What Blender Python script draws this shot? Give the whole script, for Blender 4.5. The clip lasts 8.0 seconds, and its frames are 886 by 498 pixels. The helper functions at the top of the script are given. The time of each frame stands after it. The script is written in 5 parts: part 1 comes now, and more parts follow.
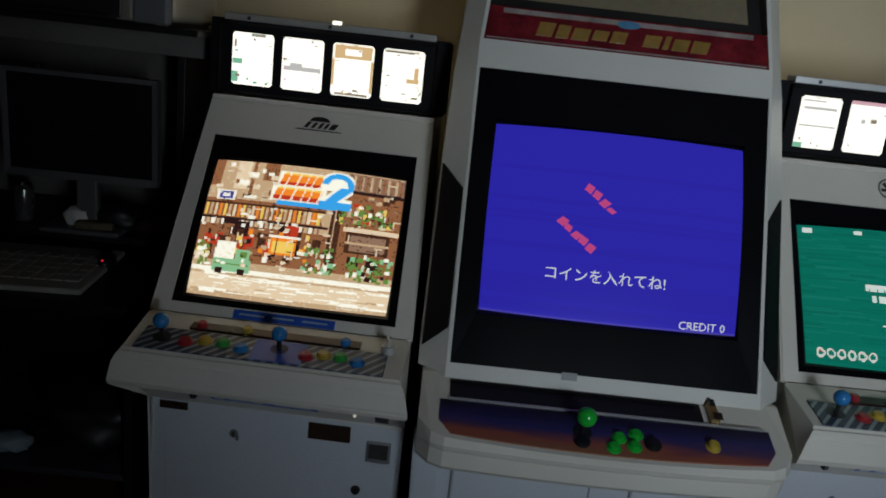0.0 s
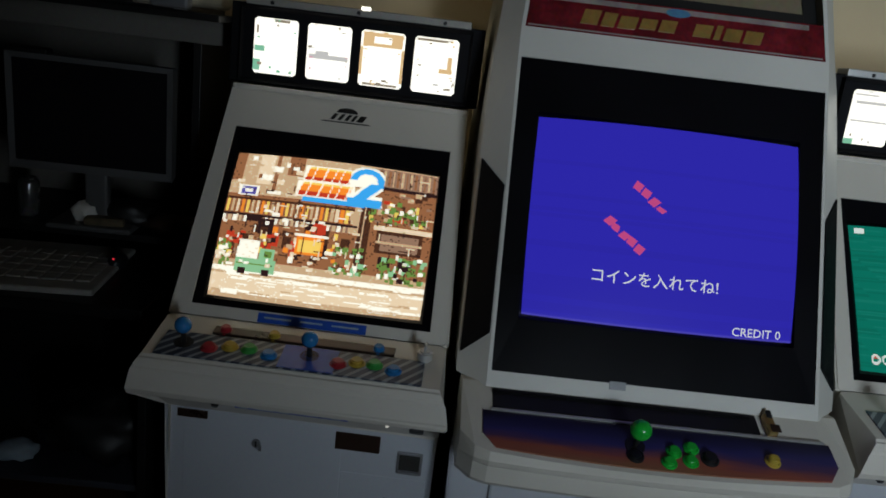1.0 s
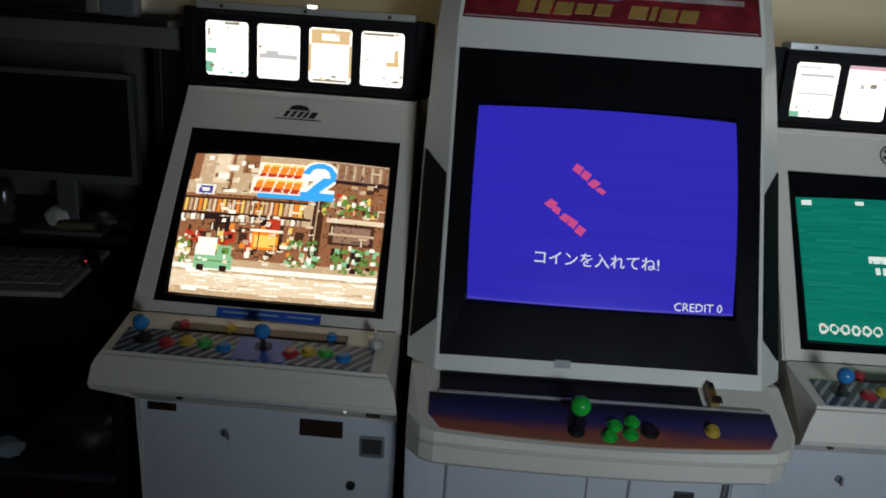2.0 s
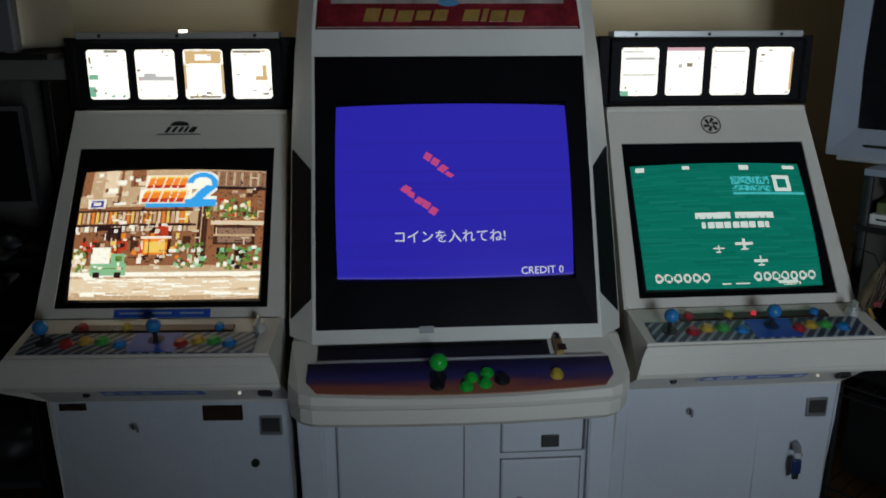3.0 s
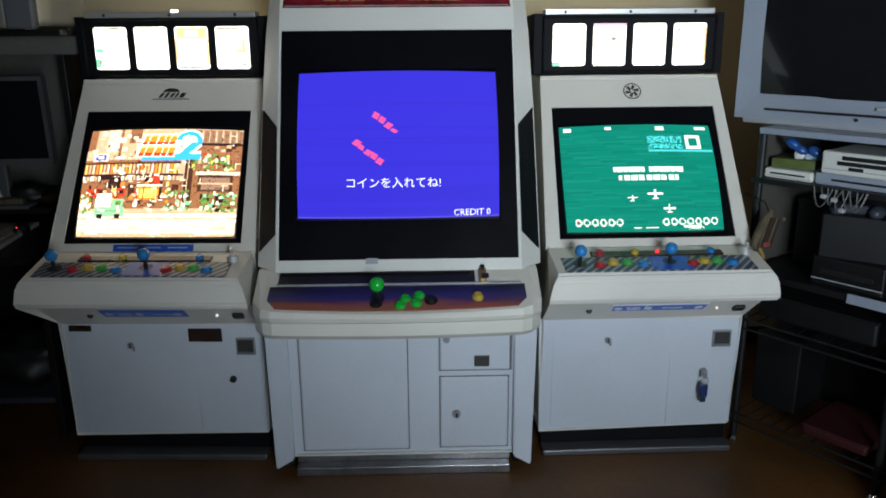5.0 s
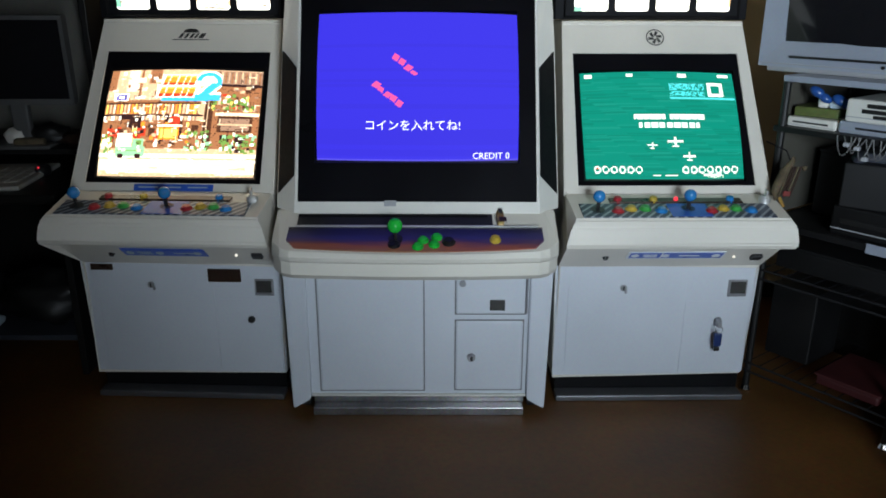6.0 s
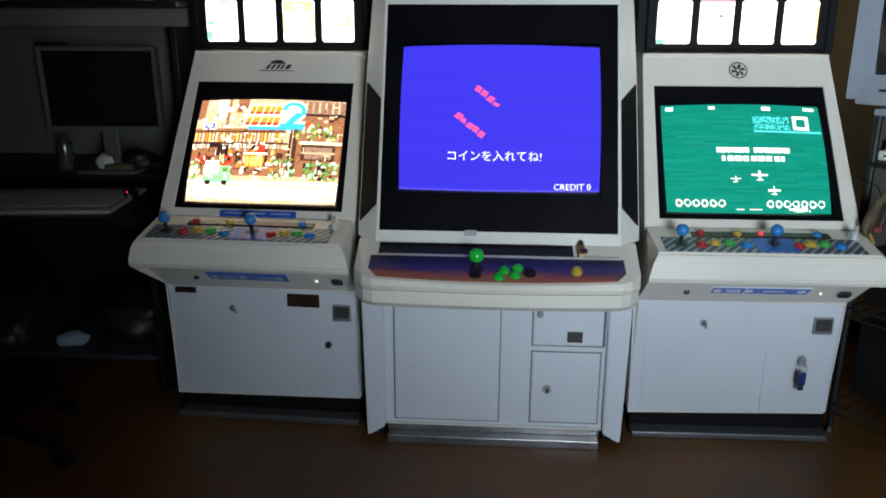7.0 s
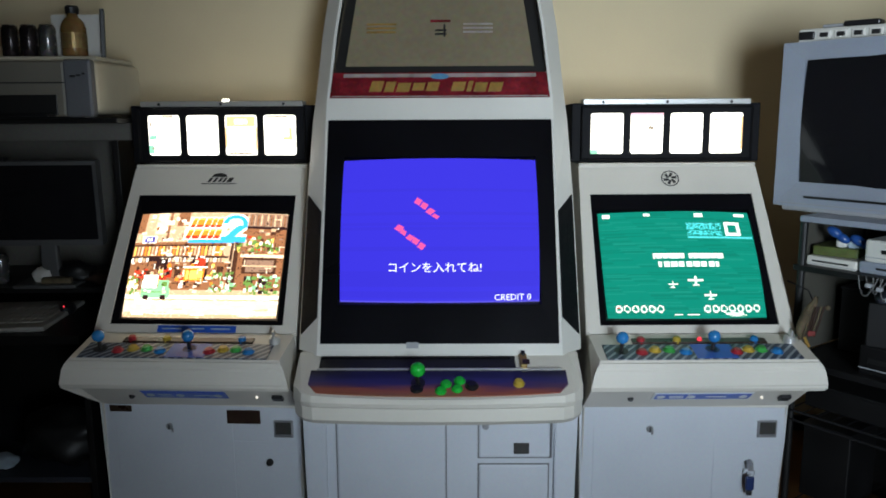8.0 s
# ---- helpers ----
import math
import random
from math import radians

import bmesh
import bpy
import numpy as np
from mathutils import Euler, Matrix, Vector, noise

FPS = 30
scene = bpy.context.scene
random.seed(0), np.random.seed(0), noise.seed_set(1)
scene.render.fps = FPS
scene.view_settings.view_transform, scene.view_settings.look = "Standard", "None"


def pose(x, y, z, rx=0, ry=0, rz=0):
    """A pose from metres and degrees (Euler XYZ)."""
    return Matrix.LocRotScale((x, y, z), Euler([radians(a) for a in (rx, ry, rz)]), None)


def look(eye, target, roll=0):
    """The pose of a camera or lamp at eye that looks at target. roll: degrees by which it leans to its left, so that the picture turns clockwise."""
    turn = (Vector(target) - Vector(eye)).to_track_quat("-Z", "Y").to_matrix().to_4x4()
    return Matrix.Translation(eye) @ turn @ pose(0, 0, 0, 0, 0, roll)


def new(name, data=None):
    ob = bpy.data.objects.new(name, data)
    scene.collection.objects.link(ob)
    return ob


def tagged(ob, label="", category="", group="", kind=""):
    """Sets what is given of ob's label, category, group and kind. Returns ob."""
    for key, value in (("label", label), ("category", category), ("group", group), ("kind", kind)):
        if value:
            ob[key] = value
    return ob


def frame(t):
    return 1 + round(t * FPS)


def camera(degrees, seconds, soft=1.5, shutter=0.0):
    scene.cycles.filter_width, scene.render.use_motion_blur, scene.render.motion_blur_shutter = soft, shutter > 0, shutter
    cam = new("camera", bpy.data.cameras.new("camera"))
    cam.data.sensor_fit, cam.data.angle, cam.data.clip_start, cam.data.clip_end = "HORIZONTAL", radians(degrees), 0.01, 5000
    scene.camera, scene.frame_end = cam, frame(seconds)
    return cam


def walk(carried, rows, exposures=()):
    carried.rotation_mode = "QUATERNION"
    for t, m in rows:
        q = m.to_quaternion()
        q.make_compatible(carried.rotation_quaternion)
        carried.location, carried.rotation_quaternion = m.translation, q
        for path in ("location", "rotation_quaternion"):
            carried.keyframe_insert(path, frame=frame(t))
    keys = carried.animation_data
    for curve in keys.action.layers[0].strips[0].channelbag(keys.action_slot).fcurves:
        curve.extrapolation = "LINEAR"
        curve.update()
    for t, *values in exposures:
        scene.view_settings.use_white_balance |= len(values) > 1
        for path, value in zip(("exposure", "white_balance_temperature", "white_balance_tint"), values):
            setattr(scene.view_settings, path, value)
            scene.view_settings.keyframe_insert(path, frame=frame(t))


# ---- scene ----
cam = camera(60.0, 8.0, soft=1.75, shutter=0.2)
PATH = [
    (0, (-0.412, -1.575, 1.358), (-0.38, 0.359, 0.85), 6.4),
    (0.2, (-0.45, -1.546, 1.344), (-0.427, 0.384, 0.82), 6.2),
    (0.5, (-0.493, -1.507, 1.344), (-0.444, 0.421, 0.813), 6.2),
    (0.8, (-0.505, -1.483, 1.333), (-0.452, 0.451, 0.824), 6.4),
    (1, (-0.52, -1.472, 1.335), (-0.458, 0.458, 0.813), 6.9),
    (1.2, (-0.529, -1.465, 1.333), (-0.465, 0.466, 0.812), 7.2),
    (2.3, (-0.258, -1.571, 1.394), (-0.249, 0.347, 0.827), 1.4),
    (2.5, (-0.199, -1.618, 1.41), (-0.154, 0.308, 0.874), -0.8),
    (2.7, (-0.165, -1.668, 1.406), (-0.091, 0.26, 0.879), -1.4),
    (3, (-0.148, -1.738, 1.364), (-0.025, 0.187, 0.835), -0.2),
    (3.2, (-0.15, -1.783, 1.336), (0.023, 0.151, 0.857), -0.4),
    (3.3, (-0.126, -1.814, 1.351), (0.092, 0.113, 0.864), -0.2),
    (3.5, (-0.088, -1.888, 1.353), (0.024, 0.053, 0.881), -0.7),
    (3.6, (-0.07, -1.917, 1.34), (0.012, 0.016, 0.83), -0.6),
    (3.8, (-0.029, -1.963, 1.333), (0.006, -0.028, 0.827), -0.2),
    (4, (0.002, -2.001, 1.33), (0.013, -0.066, 0.824), -0.6),
    (4.2, (0.036, -2.034, 1.332), (0.061, -0.096, 0.837), -0.4),
    (5.3, (0.078, -2.123, 1.278), (0.129, -0.212, 0.691), -0.3),
    (5.5, (0.079, -2.13, 1.261), (0.124, -0.229, 0.642), 0.2),
    (5.8, (0.072, -2.128, 1.265), (0.089, -0.228, 0.641), 0.3),
    (6, (0.063, -2.132, 1.254), (0.073, -0.234, 0.625), 0.2),
    (6.5, (0.013, -2.141, 1.259), (-0.058, -0.23, 0.673), -0.2),
    (6.8, (-0.01, -2.136, 1.267), (-0.122, -0.233, 0.661), -0.0),
    (7, (-0.023, -2.139, 1.264), (-0.143, -0.223, 0.701), 0.2),
    (7.3, (-0.007, -2.122, 1.313), (-0.115, -0.189, 0.81), 0.2),
    (7.5, (0.001, -2.122, 1.315), (-0.078, -0.17, 0.888), -0.2),
    (8, (0.035, -2.117, 1.337), (0.013, -0.147, 0.991), -0.3),
]
EXPOSURES = [(0.0, -1.3), (1.2, -1.15), (2.5, -0.95), (3.0, -1.25), (3.5, -1.5), (4.2, -0.7), (5.3, -0.05), (7.0, 0.1), (7.5, 0.15), (8.0, -0.05)]
walk(cam, [(t, look(eye, target, roll)) for t, eye, target, roll in PATH], EXPOSURES)

# ---- light ----
world = bpy.data.worlds.new("world")
scene.world = world
world.use_nodes = True
wn = world.node_tree.nodes
sky = wn.new("ShaderNodeTexSky")
sky.sky_type = "NISHITA"
sky.sun_disc = False
sky.sun_elevation, sky.sun_rotation = radians(35), radians(150)
wn["Background"].inputs["Strength"].default_value = 0.12
world.node_tree.links.new(sky.outputs["Color"], wn["Background"].inputs["Color"])

sun = new("sun", bpy.data.lights.new("sun", "SUN"))
sun.data.energy, sun.data.angle, sun.data.color = 2.0, radians(0.5), (1.0, 0.95, 0.88)
sun.matrix_world = look((-3.0, 2.0, 4.0), (0, 1.0, 0))

window_light = new("window_light", bpy.data.lights.new("window_light", "AREA"))
window_light.data.shape = "RECTANGLE"
window_light.data.size, window_light.data.size_y = 0.9, 1.15
window_light.data.energy, window_light.data.color = 158.0, (0.73, 0.86, 0.98)
window_light.matrix_world = look((0.7, -3.78, 1.12), (0.6, 1.0, 1.05))


# ---- materials ----
def mat(name, color, rough=0.5, metal=0.0, vary=0.12, scale=6.0, fine=90.0, bump=0.05, coat=0.0, dirt=None):
    """A painted, plastic or metal surface with stains at a large scale and grain at a small one."""
    m = bpy.data.materials.new(name)
    m.use_nodes = True
    n, l = m.node_tree.nodes, m.node_tree.links
    p = n["Principled BSDF"]
    p.inputs["Metallic"].default_value = metal
    p.inputs["Coat Weight"].default_value = coat
    co = n.new("ShaderNodeTexCoord")
    big, small = n.new("ShaderNodeTexNoise"), n.new("ShaderNodeTexNoise")
    big.inputs["Scale"].default_value, small.inputs["Scale"].default_value = scale, fine
    big.inputs["Detail"].default_value = 5
    for t in (big, small):
        l.new(co.outputs["Object"], t.inputs["Vector"])
    ramp = n.new("ShaderNodeValToRGB")
    d = dirt or tuple(c * (1 - 2 * vary) for c in color)
    ramp.color_ramp.elements[0].position, ramp.color_ramp.elements[1].position = 0.3, 0.7
    ramp.color_ramp.elements[0].color = (*d, 1)
    ramp.color_ramp.elements[1].color = (*color, 1)
    l.new(big.outputs["Fac"], ramp.inputs["Fac"])
    mix = n.new("ShaderNodeMixRGB")
    mix.blend_type = "OVERLAY"
    mix.inputs["Fac"].default_value = min(1.0, vary * 1.6)
    l.new(ramp.outputs["Color"], mix.inputs["Color1"])
    l.new(small.outputs["Color"], mix.inputs["Color2"])
    l.new(mix.outputs["Color"], p.inputs["Base Color"])
    rr = n.new("ShaderNodeMapRange")
    rr.inputs["To Min"].default_value, rr.inputs["To Max"].default_value = max(0.03, rough - 0.1), min(1.0, rough + 0.12)
    l.new(big.outputs["Fac"], rr.inputs["Value"])
    l.new(rr.outputs["Result"], p.inputs["Roughness"])
    b = n.new("ShaderNodeBump")
    b.inputs["Strength"].default_value, b.inputs["Distance"].default_value = bump, 0.002
    l.new(small.outputs["Fac"], b.inputs["Height"])
    l.new(b.outputs["Normal"], p.inputs["Normal"])
    return m


def glow(name, color, strength=1.0):
    """A lit picture element of a screen or light box."""
    m = bpy.data.materials.new(name)
    m.use_nodes = True
    p = m.node_tree.nodes["Principled BSDF"]
    p.inputs["Base Color"].default_value = (0.01, 0.01, 0.01, 1)
    p.inputs["Roughness"].default_value = 0.25
    p.inputs["Specular IOR Level"].default_value = 0.15
    p.inputs["Emission Color"].default_value = (*color, 1)
    p.inputs["Emission Strength"].default_value = strength
    return m


def wood_floor():
    m = mat("floor_brown", (0.145, 0.062, 0.0155), 0.48, 0, 0.28, 2.5, 60, 0.15)
    return m


def art_gradient():
    """Dark navy, violet-blue and orange-red bands across the printed control panel sheet."""
    m = bpy.data.materials.new("panel_art")
    m.use_nodes = True
    n, l = m.node_tree.nodes, m.node_tree.links
    p = n["Principled BSDF"]
    p.inputs["Roughness"].default_value = 0.3
    co, sep = n.new("ShaderNodeTexCoord"), n.new("ShaderNodeSeparateXYZ")
    no = n.new("ShaderNodeTexNoise")
    no.inputs["Scale"].default_value = 7.0
    mp = n.new("ShaderNodeMapping")
    mp.inputs["Scale"].default_value = (0.6, 4.0, 1.0)
    l.new(co.outputs["Object"], mp.inputs["Vector"])
    l.new(mp.outputs["Vector"], no.inputs["Vector"])
    l.new(co.outputs["Object"], sep.inputs["Vector"])
    r = n.new("ShaderNodeMapRange")
    r.inputs["From Min"].default_value, r.inputs["From Max"].default_value = -0.172, -0.072
    l.new(sep.outputs["Y"], r.inputs["Value"])
    a = n.new("ShaderNodeMath")
    a.operation = "MULTIPLY_ADD"
    a.inputs[1].default_value, a.inputs[2].default_value = 0.5, -0.25
    l.new(no.outputs["Fac"], a.inputs[0])
    s = n.new("ShaderNodeMath")
    l.new(r.outputs["Result"], s.inputs[0])
    l.new(a.outputs["Value"], s.inputs[1])
    ramp = n.new("ShaderNodeValToRGB")
    e = ramp.color_ramp.elements
    e[0].position, e[0].color = 0.0, (0.30, 0.13, 0.07, 1)
    e[1].position, e[1].color = 1.0, (0.008, 0.008, 0.02, 1)
    for pos, c in ((0.22, (0.33, 0.09, 0.06, 1)), (0.36, (0.10, 0.045, 0.11, 1)), (0.5, (0.035, 0.033, 0.15, 1)), (0.72, (0.02, 0.02, 0.08, 1))):
        k = e.new(pos)
        k.color = c
    l.new(s.outputs["Value"], ramp.inputs["Fac"])
    l.new(ramp.outputs["Color"], p.inputs["Base Color"])
    return m


def stripes():
    """Slate-blue printed sheet with slanting pale stripes."""
    m = bpy.data.materials.new("striped_sheet")
    m.use_nodes = True
    n, l = m.node_tree.nodes, m.node_tree.links
    p = n["Principled BSDF"]
    p.inputs["Roughness"].default_value = 0.35
    co, w = n.new("ShaderNodeTexCoord"), n.new("ShaderNodeTexWave")
    mp = n.new("ShaderNodeMapping")
    mp.inputs["Rotation"].default_value = (0, 0, radians(42))
    l.new(co.outputs["Object"], mp.inputs["Vector"])
    l.new(mp.outputs["Vector"], w.inputs["Vector"])
    w.inputs["Scale"].default_value = 16.0
    ramp = n.new("ShaderNodeValToRGB")
    e = ramp.color_ramp.elements
    e[0].position, e[0].color = 0.66, (0.04, 0.055, 0.09, 1)
    e[1].position, e[1].color = 0.74, (0.3, 0.34, 0.38, 1)
    l.new(w.outputs["Fac"], ramp.inputs["Fac"])
    l.new(ramp.outputs["Color"], p.inputs["Base Color"])
    return m


WHITE = mat("cabinet_white", (0.75, 0.73, 0.67), 0.38, 0, 0.05, 2.5, 120, 0.04, 0.1, (0.64, 0.63, 0.58))
CREAM = mat("cabinet_cream", (0.79, 0.745, 0.66), 0.4, 0, 0.05, 2.5, 120, 0.04, 0.1, (0.68, 0.65, 0.58))
APRON = mat("apron_white", (0.79, 0.755, 0.67), 0.42, 0, 0.05, 3.0, 140, 0.05, 0, (0.68, 0.65, 0.57))
BLACK = mat("black_plastic", (0.012, 0.012, 0.014), 0.4, 0, 0.2, 5, 150, 0.05)
BEZEL = mat("tinted_bezel", (0.005, 0.005, 0.007), 0.3, 0, 0.2, 3, 80, 0.0)
SPEAKER = mat("speaker_mesh", (0.006, 0.006, 0.008), 0.6, 0, 0.2, 30, 700, 0.6)
PLINTH = mat("plinth_black", (0.007, 0.007, 0.008), 0.5, 0, 0.2, 5, 80, 0.1)
STEEL = mat("brushed_steel", (0.36, 0.36, 0.38), 0.36, 0.5, 0.1, 4, 160, 0.08)
CHROME = mat("chrome", (0.75, 0.75, 0.75), 0.15, 1.0, 0.05, 8, 90, 0.02)
GREY = mat("grey_plastic", (0.36, 0.37, 0.39), 0.45, 0, 0.06, 5, 150, 0.06)
SILVER = mat("silver_plastic", (0.36, 0.40, 0.48), 0.4, 0.25, 0.06, 5, 150, 0.04)
PALE = mat("pale_plastic", (0.66, 0.65, 0.6), 0.45, 0, 0.06, 5, 150, 0.05)
DARK = mat("dark_laminate", (0.011, 0.0105, 0.010), 0.45, 0, 0.2, 4, 60, 0.1)
GAP = mat("joint_shadow_gap", (0.2, 0.2, 0.21), 0.8, 0, 0.1)
RED = mat("red_plastic", (0.42, 0.03, 0.04), 0.28, 0, 0.1)
YELLOW = mat("yellow_plastic", (0.6, 0.42, 0.06), 0.28, 0, 0.1)
GREEN = mat("green_plastic", (0.06, 0.42, 0.08), 0.28, 0, 0.1)
BLUE = mat("blue_plastic", (0.03, 0.22, 0.55), 0.22, 0, 0.1)
NEON = mat("lime_plastic", (0.015, 0.5, 0.05), 0.18, 0, 0.08)
GOLD = mat("brass_tag", (0.45, 0.3, 0.12), 0.35, 0.6, 0.2, 20)
STICKER = mat("blue_sticker", (0.025, 0.11, 0.58), 0.3, 0, 0.1, 12)
STICKER_W = mat("sticker_white", (0.75, 0.78, 0.82), 0.35, 0, 0.05)
INK = mat("black_ink", (0.015, 0.015, 0.015), 0.4, 0, 0.1)
BROWN = mat("brown_plate", (0.06, 0.035, 0.025), 0.3, 0.3, 0.2, 12)
CRIMSON = mat("crimson_print", (0.22, 0.016, 0.026), 0.22, 0, 0.35, 14)
OCHRE = mat("ochre_print", (0.34, 0.2, 0.05), 0.3, 0, 0.2, 20)
PRINTWHITE = mat("white_print", (0.38, 0.32, 0.3), 0.3, 0, 0.2, 20)
PRINTBLUE = mat("blue_print", (0.1, 0.3, 0.5), 0.3, 0, 0.2, 20)
ACRYLIC = mat("brown_acrylic", (0.24, 0.2, 0.13), 0.12, 0, 0.12, 2.5, 60, 0.0, 0.6)
WALL = mat("beige_wallpaper", (0.78, 0.65, 0.42), 0.85, 0, 0.07, 1.3, 220, 0.25)
# unseen walls and ceiling, coloured dark to soak up bounced light
UNSEENWALL = mat("unseen_wall_dark", (0.09, 0.055, 0.03), 0.6, 0, 0.25, 3, 60, 0.2)
CEIL = mat("unseen_ceiling_dark", (0.2, 0.14, 0.08), 0.9, 0, 0.05, 2, 150, 0.2)
FLOOR = wood_floor()
ART = art_gradient()
STRIPE = stripes()
PAPER = mat("paper", (0.72, 0.7, 0.64), 0.8, 0, 0.06, 9)
CLOTH = mat("beige_cloth", (0.14, 0.105, 0.06), 0.9, 0, 0.3, 30, 200, 0.4)
GLASS = mat("bottle_glass", (0.3, 0.17, 0.06), 0.08, 0, 0.2, 10, 60, 0, 0.5)
LEATHER = mat("black_leather", (0.008, 0.008, 0.008), 0.45, 0, 0.2, 12, 120, 0.3)
OLIVE = mat("olive_plastic", (0.12, 0.15, 0.04), 0.5, 0, 0.2, 20)
ICE = mat("pale_blue_plastic", (0.4, 0.5, 0.58), 0.35, 0, 0.08, 8)
DARKGLASS = mat("dark_tube_glass", (0.01, 0.01, 0.012), 0.1, 0, 0.1, 3, 60, 0, 0.5)

ALU = mat("bright_aluminium", (0.72, 0.72, 0.7), 0.38, 0.6, 0.1, 6, 160, 0.08)
# white for the lower fronts, with blue daylight and some dimming put into the colour
COOLWHITE = mat("cool_daylit_white", (0.62, 0.65, 0.70), 0.42, 0, 0.06, 2.0, 120, 0.04, 0, (0.54, 0.57, 0.62))
DULLALU = mat("dull_aluminium", (0.42, 0.40, 0.36), 0.5, 0.3, 0.12, 6, 160, 0.08)
KICK = mat("scuffed_steel", (0.34, 0.33, 0.34), 0.3, 0.85, 0.25, 9, 120, 0.12)
MOUTH = mat("coin_mouth", (0.05, 0.048, 0.045), 0.45, 0.2, 0.15, 20)
RAIL = mat("dull_rail", (0.16, 0.16, 0.17), 0.38, 0.6, 0.15, 6, 120, 0.1)
MATT = mat("matt_black", (0.008, 0.008, 0.010), 0.6, 0, 0.2, 5, 90, 0.05)
NAVY = mat("navy_plastic", (0.012, 0.03, 0.12), 0.35, 0, 0.1)
PUTTY = mat("putty_plastic", (0.2, 0.185, 0.15), 0.5, 0, 0.08, 5, 150, 0.05)
MONITOR = mat("dim_silver_plastic", (0.10, 0.10, 0.10), 0.5, 0, 0.1, 5, 150, 0.05)
DULLRED = mat("dull_red_cloth", (0.22, 0.03, 0.025), 0.7, 0, 0.2, 40)
DULLYELLOW = mat("dull_yellow_cloth", (0.4, 0.24, 0.04), 0.7, 0, 0.2, 40)
BEZEL.node_tree.nodes["Principled BSDF"].inputs["Specular IOR Level"].default_value = 0.1
for dull in (MATT, SPEAKER, PLINTH):
    dull.node_tree.nodes["Principled BSDF"].inputs["Specular IOR Level"].default_value = 0.12
DARK.node_tree.nodes["Principled BSDF"].inputs["Specular IOR Level"].default_value = 0.3


# ---- builders ----
def mesh_from(bm, name, materials):
    bmesh.ops.recalc_face_normals(bm, faces=bm.faces)
    me = bpy.data.meshes.new(name)
    bm.to_mesh(me)
    bm.free()
    for m in materials if isinstance(materials, (list, tuple)) else (materials,):
        me.materials.append(m)
    return me


def part(name, bm, material, parent=None, label="", smooth=False):
    me = mesh_from(bm, name, material)
    if smooth:
        for p in me.polygons:
            p.use_smooth = True
    ob = new(name, me)
    ob.parent = parent
    if label:
        tagged(ob, label)
    return ob


def thing(name, label, category, m=None, group="", kind=""):
    ob = tagged(new(name), label, category, group, kind)
    if m is not None:
        ob.matrix_world = m
    return ob


def bx(x0, x1, y0, y1, z0, z1, bevel=0.0, bm=None, m=None, seg=2):
    """A box, its edges rounded by bevel, added to bm."""
    bm = bm or bmesh.new()
    r = bmesh.ops.create_cube(bm, size=1)
    mm = Matrix.Translation(((x0 + x1) / 2, (y0 + y1) / 2, (z0 + z1) / 2)) @ Matrix.Diagonal((x1 - x0, y1 - y0, z1 - z0, 1))
    if m is not None:
        mm = m @ mm
    bmesh.ops.transform(bm, matrix=mm, verts=r["verts"])
    if bevel:
        es = {e for v in r["verts"] for e in v.link_edges}
        bmesh.ops.bevel(bm, geom=list(es), offset=bevel, segments=seg, affect="EDGES", profile=0.5)
    return bm


def cyl(r, h, m, seg=20, r2=None, bevel=0.0, bm=None):
    """A cylinder or cone along its own z, base at the origin of m."""
    bm = bm or bmesh.new()
    res = bmesh.ops.create_cone(bm, cap_ends=True, segments=seg, radius1=r, radius2=r if r2 is None else r2, depth=h)
    if bevel:
        es = [e for e in {e for v in res["verts"] for e in v.link_edges} if len({round(v.co.z, 5) for v in e.verts}) == 1]
        out = bmesh.ops.bevel(bm, geom=es, offset=bevel, segments=2, affect="EDGES")
        vs = list({v for f in out["faces"] for v in f.verts} | {v for v in res["verts"] if v.is_valid})
    else:
        vs = res["verts"]
    bmesh.ops.transform(bm, matrix=m @ Matrix.Translation((0, 0, h / 2)), verts=vs)
    return bm


def ball(r, m, bm=None, u=18, v=12):
    bm = bm or bmesh.new()
    res = bmesh.ops.create_uvsphere(bm, u_segments=u, v_segments=v, radius=r)
    bmesh.ops.transform(bm, matrix=m, verts=res["verts"])
    return bm


def lathe(profile, m, seg=24, bm=None):
    """A turned shape from (radius, height) pairs."""
    bm = bm or bmesh.new()
    rings = []
    for r, h in profile:
        rings.append([bm.verts.new(m @ Vector((r * math.cos(2 * math.pi * k / seg), r * math.sin(2 * math.pi * k / seg), h))) for k in range(seg)])
    for a, b in zip(rings, rings[1:]):
        for k in range(seg):
            bm.faces.new((a[k], a[(k + 1) % seg], b[(k + 1) % seg], b[k]))
    bm.faces.new(rings[0][::-1])
    bm.faces.new(rings[-1])
    return bm


def tube(points, r, seg=8, bm=None):
    """A round bar or cable along a line of points."""
    bm = bm or bmesh.new()
    pts = [Vector(p) for p in points]
    rings = []
    for k, p in enumerate(pts):
        d = (pts[min(k + 1, len(pts) - 1)] - pts[max(k - 1, 0)]).normalized()
        a = d.cross(Vector((0, 0, 1)) if abs(d.z) < 0.9 else Vector((1, 0, 0))).normalized()
        b = d.cross(a)
        rings.append([bm.verts.new(p + r * (math.cos(2 * math.pi * q / seg) * a + math.sin(2 * math.pi * q / seg) * b)) for q in range(seg)])
    for a, b in zip(rings, rings[1:]):
        for q in range(seg):
            bm.faces.new((a[q], a[(q + 1) % seg], b[(q + 1) % seg], b[q]))
    bm.faces.new(rings[0][::-1])
    bm.faces.new(rings[-1])
    return bm


def quad(bm, a, b, c, d, mi=0):
    f = bm.faces.new([bm.verts.new(Vector(p)) for p in (a, b, c, d)])
    f.material_index = mi
    return f


